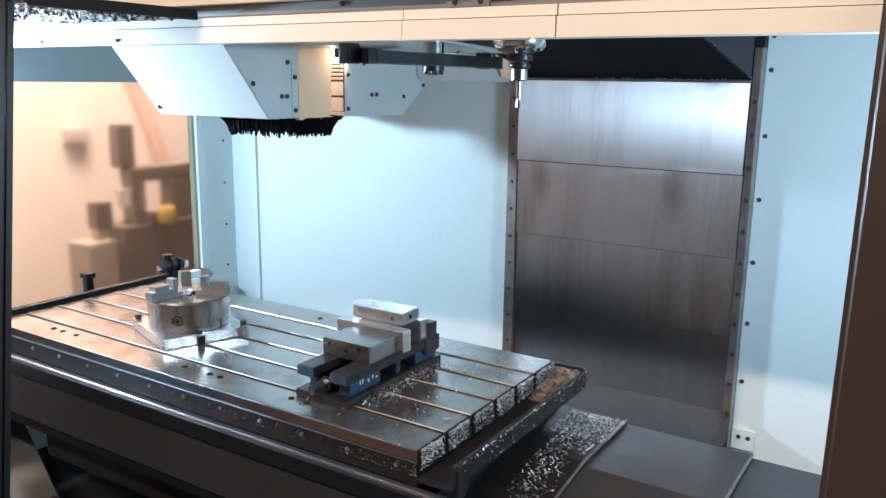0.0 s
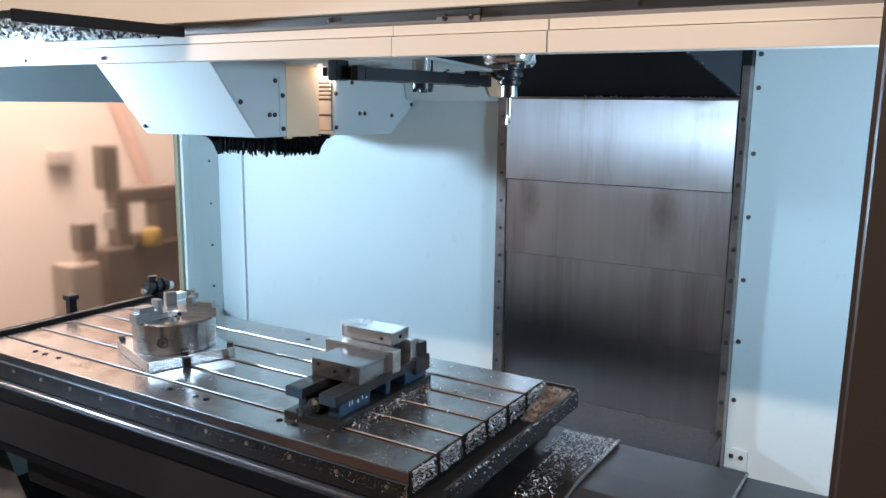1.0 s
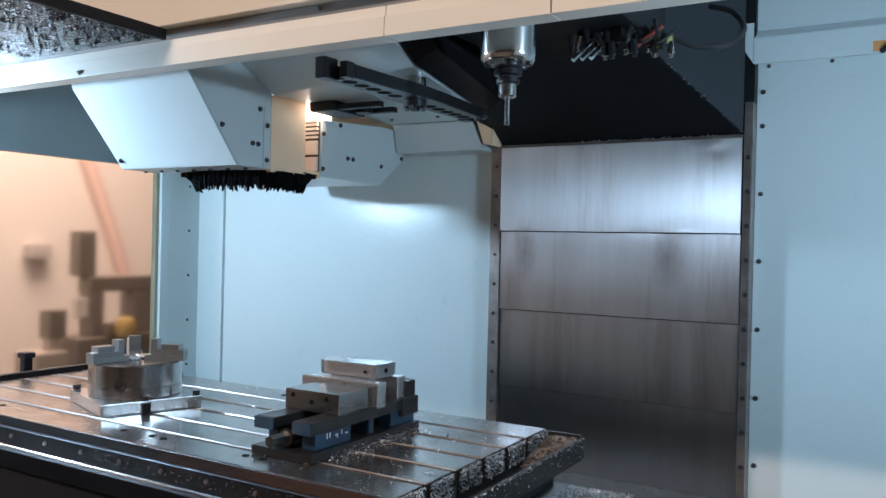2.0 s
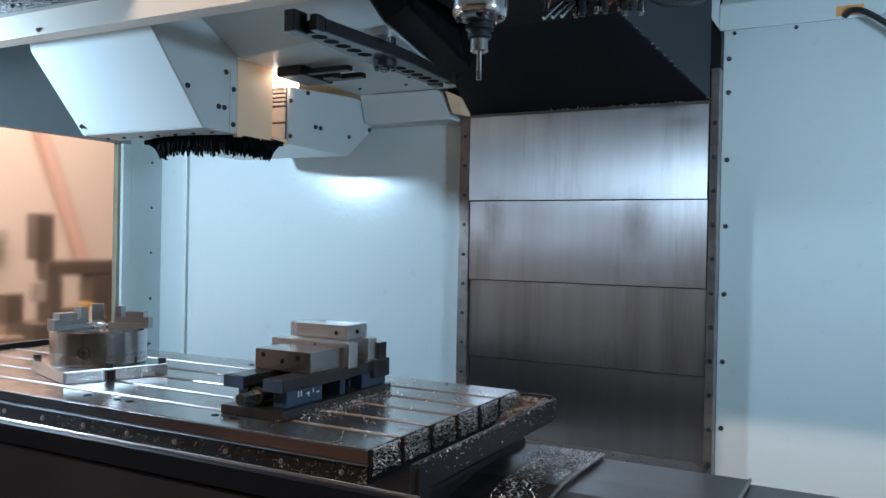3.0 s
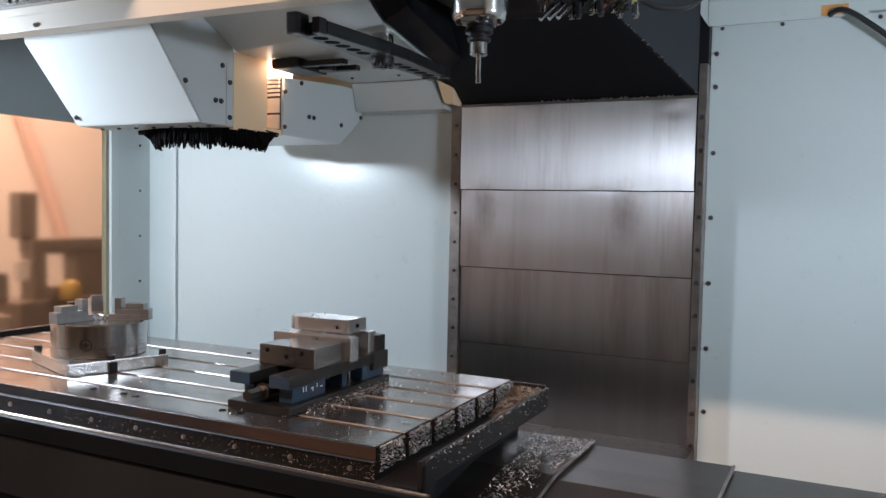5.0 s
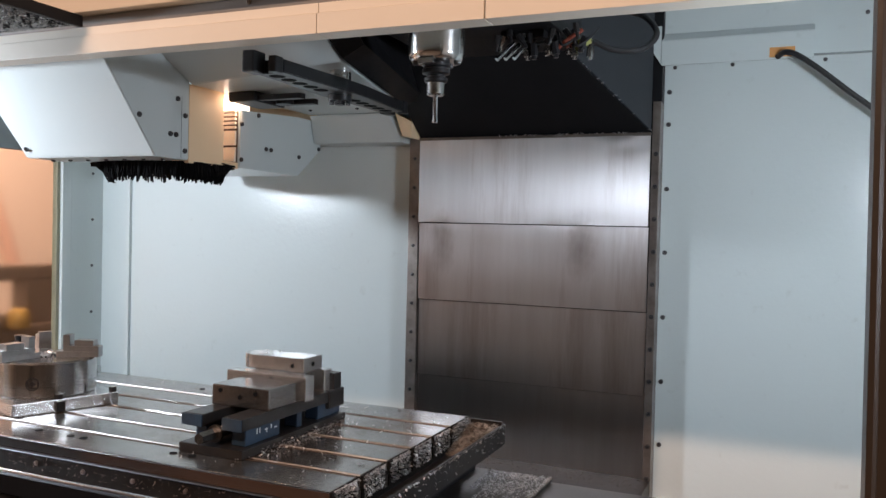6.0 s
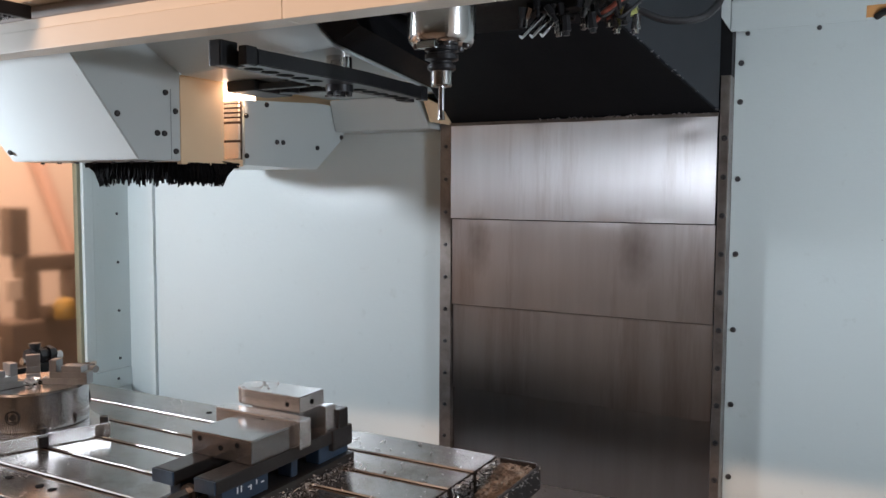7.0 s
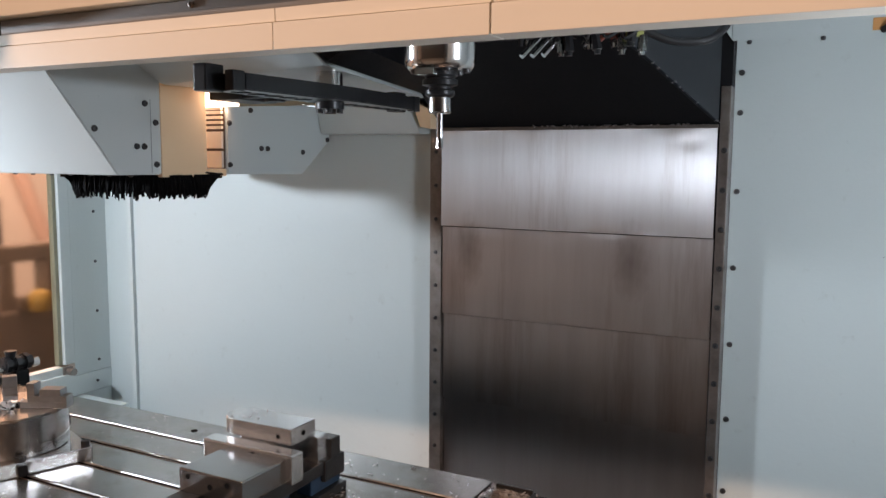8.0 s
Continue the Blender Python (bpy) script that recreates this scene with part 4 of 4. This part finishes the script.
part("screw", bm, VISEIRON, vise, "dark steel screw", smooth=True)
jaw = boxpart("moving_jaw", (0.003, 0.157, -1.05, -0.925, 1.0345, 1.081), JAWSTEEL, vise, "ground steel moving jaw", bevel=0.003)
for x, z in ((0.026, 1.068), (0.080, 1.057), (0.122, 1.068)):
    bm = bmesh.new()
    cyl(bm, (x, -1.0512, z), (x, -1.0502, z), 0.0052, seg=16)
    part("hole", bm, BRISTLE, jaw, "dark bolt hole")
sj = boxpart("soft_jaw", (-0.055, 0.172, -0.9245, -0.888, 1.031, 1.090), ALU, vise, "milled aluminium soft jaw", bevel=0.003)
bm = bmesh.new()
cyl(bm, (0.075, -0.9252, 1.078), (0.075, -0.9247, 1.078), 0.005, seg=14)
part("hole", bm, BRISTLE, sj, "dark bolt hole")
boxpart("soft_jaw", (-0.055, 0.152, -0.812, -0.776, 1.031, 1.0895), ALU, vise, "milled aluminium soft jaw", bevel=0.003)
bm = bmesh.new()
box(bm, 0.002, 0.160, -0.7755, -0.742, 1.0345, 1.076, 0.003)
box(bm, 0.0, 0.162, -0.80, -0.728, 0.99, 1.036, 0.006)
part("fixed_jaw", bm, VISEIRON, vise, "dark fixed jaw")
# unreadable chalk marks stay plain strokes
for y, z, dy, dz in ((-1.082, 0.99, 0.003, 0.012), (-1.072, 0.99, 0.003, 0.012), (-1.052, 0.992, 0.010, 0.003), (-1.046, 0.986, 0.003, 0.010), (-1.030, 0.992, 0.003, 0.009), (-1.016, 0.990, 0.009, 0.003)):
    boxpart("chalk_mark", (0.1502, 0.1508, y, y + dy, z, z + dz), WHITEINK, vise, "white marker stroke")

work = thing("workpiece", "milled aluminium block with one rounded end on the jaws", "workpiece")
bm = bmesh.new()
ring = [(0.138, -0.882), (0.138, -0.800)]
for k in range(13):
    a = math.radians(90 + 15 * k)
    ring.append((-0.012 + 0.041 * math.cos(a), -0.841 + 0.041 * math.sin(a)))
prism(bm, [(x, y, 1.0905) for x, y in ring], [(x, y, 1.125) for x, y in ring])
bmesh.ops.bevel(bm, geom=[e for e in bm.edges if len(e.link_faces) == 2 and e.calc_face_angle(0) > 0.6], offset=0.0015, segments=1, affect="EDGES")
part("block", bm, ALU, work)
for x, y in ((0.1385, -0.842),):
    bm = bmesh.new()
    cyl(bm, (x - 0.0002, y, 1.108), (x + 0.0006, y, 1.108), 0.0055, seg=14)
    part("hole", bm, BRISTLE, work, "dark drilled hole")
bm = bmesh.new()
cyl(bm, (0.105, -0.8826, 1.106), (0.105, -0.8818, 1.106), 0.0048, seg=14)
part("hole", bm, BRISTLE, work, "dark drilled hole")

# ---- small post on the sill ----
knob = thing("end_clamp", "small black clamp on the end of the table", "clamp", "table end clamps")
bm = bmesh.new()
box(bm, -1.348, -1.322, -0.845, -0.815, 0.93, 1.003, 0.005)
box(bm, -1.356, -1.314, -0.85, -0.81, 1.003, 1.022, 0.005)
part("clamp_body", bm, BLACK, knob)
boxpart("foot", (-1.36, -1.301, -0.86, -0.80, 0.905, 0.93), BLACK, knob, bevel=0.004)
valve = thing("end_valve", "small black coolant valve on the end of the table", "valve")
boxpart("valve_body", (-1.36, -1.3005, -0.475, -0.425, 0.905, 0.965), BLACK, valve, bevel=0.008)
bm = bmesh.new()
cyl(bm, (-1.33, -0.50, 0.985), (-1.33, -0.40, 0.985), 0.020, seg=16)
for y in (-0.49, -0.455, -0.42):
    cyl(bm, (-1.33, y - 0.008, 0.985), (-1.33, y + 0.008, 0.985), 0.029, seg=8)
cyl(bm, (-1.33, -0.47, 1.0), (-1.33, -0.47, 1.03), 0.012, 0.02, seg=10)
part("barrel", bm, ARMBLACK, valve, smooth=True)
bm = bmesh.new()
cyl(bm, (-1.33, -0.3995, 0.975), (-1.33, -0.375, 0.975), 0.016, seg=16)
part("fitting", bm, STEEL, valve, "steel pipe fitting", smooth=True)
bm = bmesh.new()
cyl(bm, (-1.33, -0.52, 0.975), (-1.33, -0.50, 0.975), 0.012, seg=16)
part("fitting", bm, STEEL, valve, "steel pipe fitting", smooth=True)
led = thing("ledge", "pale painted ledge behind the end of the table", "ledge")
boxpart("ledge_sheet", (-1.555, -1.305, -1.60, -0.02, 0.70, 0.736), PAINT, led, bevel=0.002)
boxpart("edge_strip", (-1.342, -1.330, -1.056, -0.612, 0.942, 0.950), PAINT, led, "pale edge strip", bevel=0.002)
boxpart("strip_web", (-1.340, -1.332, -1.046, -0.622, 0.737, 0.942), BLACK, led)
boxpart("leg_bracket", (-1.40, -1.3425, -0.95, -0.40, 0.737, 0.9045), BLACK, led, "black support bracket")

# ---- workshop beyond the window ----
far = thing("far_machine", "dark brown machine frame standing beyond the window", "machine")
for x0, x1, y0, y1, z0, z1 in ((-3.1, -3.0, 0.54, 0.655, 1.18, 1.45), (-3.1, -2.98, 0.60, 1.25, 1.085, 1.179), (-3.1, -2.98, 0.61, 0.70, 0.82, 1.084), (-3.1, -2.98, 0.90, 1.25, 0.82, 1.084),
                               (-3.2, -2.95, 0.50, 1.25, 0.0, 0.8195), (-2.99, -2.93, 0.69, 0.80, 0.8205, 0.90)):
    boxpart("frame_member", (x0, x1, y0, y1, z0, z1), MACHINE, far, bevel=0.015)
boxpart("side_plate", (-3.02, -2.99, 0.51, 0.595, 0.94, 1.055), WESTWALL, far, "beige side plate", bevel=0.004)
cabinet = thing("control_cabinet", "brown control cabinet standing beyond the window", "cabinet")
boxpart("body", (-3.1, -2.9, 0.215, 0.41, 0.0, 0.765), FARBOX, cabinet, bevel=0.012)
boxpart("neck", (-3.02, -2.96, 0.33, 0.40, 0.766, 0.83), FARBOX, cabinet, bevel=0.004)
boxpart("screen_box", (-3.05, -2.95, 0.325, 0.43, 0.8305, 0.995), MACHINE, cabinet, "dark screen box", bevel=0.008)
drum = thing("yellow_drum", "yellow painted drum on the far machine", "drum")
bm = bmesh.new()
lathe(bm, (-2.88, 0.775, 0), [(0.055, 0.8203), (0.06, 0.83), (0.06, 0.90), (0.05, 0.925), (0.02, 0.935)], 24)
part("shell", bm, YELLOW, drum, smooth=True)
pipe = thing("red_pipe", "faded red pipe on the workshop wall", "pipe")
bm = bmesh.new()
tube(bm, arc([(-4.15, 1.18, 2.55), (-4.15, 1.56, 1.61), (-4.15, 1.77, 1.07)]), 0.05, 12)
part("run", bm, REDP, pipe, smooth=True)
box_far = thing("wall_box", "pale grey switch box on the workshop wall", "switch box")
boxpart("case", (-4.1995, -4.1, 0.93, 1.10, 1.255, 1.355), WALLBOX, box_far, bevel=0.01)


# ---- chips ----
def chips(name, label, count, place, size, seed, mat=CHIP):
    rng = random.Random(seed)
    verts, faces = [], []
    for _ in range(count):
        p = place(rng)
        s = size * rng.choice((0.5, 0.6, 0.8, 1.1, 1.6, 2.1))
        m = Euler((rng.uniform(-0.7, 0.7), rng.uniform(-0.7, 0.7), rng.uniform(0, 6.28))).to_matrix()
        w, b = s * rng.uniform(0.14, 0.32), s * rng.uniform(0.05, 0.5)
        i = len(verts)
        for q in ((-s, -w, 0), (0, -w, b), (s, -w, 0), (s, w, 0.1 * s), (0, w, b + 0.1 * s), (-s, w, 0.1 * s), (0, 0, -0.2 * s)):
            verts.append(tuple(Vector(p) + m @ Vector(q)))
        faces += [(i, i + 1, i + 4, i + 5), (i + 1, i + 2, i + 3, i + 4), (i, i + 5, i + 6), (i + 2, i + 6, i + 3)]
    me = bpy.data.meshes.new(name)
    me.from_pydata(verts, [], faces)
    me.materials.append(mat)
    return tagged(new(name, me), label, "metal chips", kind="stuff")


def heap(rng):
    knot = rng.randrange(26)
    own = random.Random(100 + knot)
    u, w = own.betavariate(1.5, 1.9), own.random() ** 1.2
    u, w = min(1.0, max(0.0, u + rng.gauss(0, 0.045))), min(1.0, max(0.0, w + rng.gauss(0, 0.16)))
    return (0.537 + 0.10 * w, -0.53 - 0.62 * u, 0.815 - 0.13 * max(0.0, u - 0.55) + rng.uniform(0, 0.004))


def back_heap(rng):
    return (0.50 + 0.16 * rng.random(), -0.54 - 0.16 * rng.random() ** 1.5, 0.815 + rng.uniform(0, 0.005))


chips("cover_chips", "bright aluminium chips strewn on the cover plate", 1150, heap, 0.0021, 1)
chips("cover_chip_heap", "dense bright aluminium chips at the rear of the cover", 1500, back_heap, 0.0020, 2)
chips("table_end_chips", "wet aluminium chips stuck to the end of the table", 4200,
      lambda r: (0.433 + 0.006 * r.random(), r.choice([r.uniform(a + 0.004, b - 0.004) for a, b in zip(edges[0::2], edges[1::2])]), 0.949 - 0.048 * r.random() ** 1.5), 0.0017, 5)
chips("rim_chips", "aluminium chips hanging on the tray rim", 300, lambda r: (0.532 + 0.003 * r.random(), r.uniform(YF, YB), 0.938 - 0.045 * r.random() ** 4), 0.0017, 6)
chips("tray_dust", "brown chip dust heaped in the tray's rear corner", 3800,
      lambda r: (lambda u, v: (X1 + 0.008 + 0.084 * u, YB - 0.002 - 0.16 * v, 0.889 + 0.046 * (1 - v) * (0.75 + 0.3 * r.random())))(r.random(), r.random() ** 1.3), 0.0032, 21, DUST)
chips("vise_chips", "aluminium chips piled round the vise", 620,
      lambda r: (0.168 + 0.05 * r.random() ** 2, r.uniform(-1.10, -0.74), 0.953 + 0.010 * r.random() ** 3), 0.0018, 7)
chips("table_chips", "a few aluminium chips scattered on the table", 170, lambda r: (r.uniform(0.0, 0.41), r.uniform(-1.2, -0.55), 0.9515), 0.0028, 8)
chips("trough_chips", "grey chip dust in the trough under the way cover", 2600, lambda r: (r.uniform(0.2, 0.82), 0.01 - 0.48 * r.random() ** 1.4, 0.6855), 0.0016, 9, DIRT)
chips("front_chips", "chips and dirt along the table's front ledge", 520, lambda r: (0.425 - 0.85 * r.random() ** 1.8, YF - 0.004 + 0.006 * r.random(), 0.886 + 0.03 * r.random() ** 1.5), 0.0014, 10, DUST)
chips("panel_chips", "wet chips stuck under the overhead panel", 240, lambda r: (-0.30 - 0.5 * r.random() ** 1.6, r.uniform(-1.59, -1.18), 1.8865), 0.0045, 11, CHIP)
chips("panel_swarf", "oily black swarf stuck under the overhead panel", 520, lambda r: (-0.32 - 0.55 * r.random() ** 1.5, r.uniform(-1.59, -1.18), 1.8865), 0.0055, 17, OILBLACK)
chips("block_chips", "small chips lying on the workpiece", 26, lambda r: (r.uniform(-0.03, 0.04), r.uniform(-0.87, -0.81), 1.1255), 0.003, 12)
chips("pocket_chips", "chips lying in the magazine pocket", 60, lambda r: (-0.385 - 0.05 * r.random(), r.uniform(-0.66, -0.5), 1.632), 0.005, 13)
chips("wiper_chips", "chips caught along the wiper strip", 60, lambda r: (r.uniform(0.3, 0.79), -0.014, 1.757), 0.004, 14)
chips("head_chips", "small chips stuck to the spindle head's edge", 45, lambda r: (lambda k: (0.797 - 0.25 * k + 0.002, -0.004 - 0.385 * k, 1.762 + 0.262 * k))(r.random()), 0.003, 15)
chips("wall_specks", "tiny chips stuck to the painted walls", 70, lambda r: (r.choice((r.uniform(-1.2, -0.1), r.uniform(0.86, 1.5))), 0.0565, r.uniform(0.95, 1.9)), 0.0013, 16, DIRT)
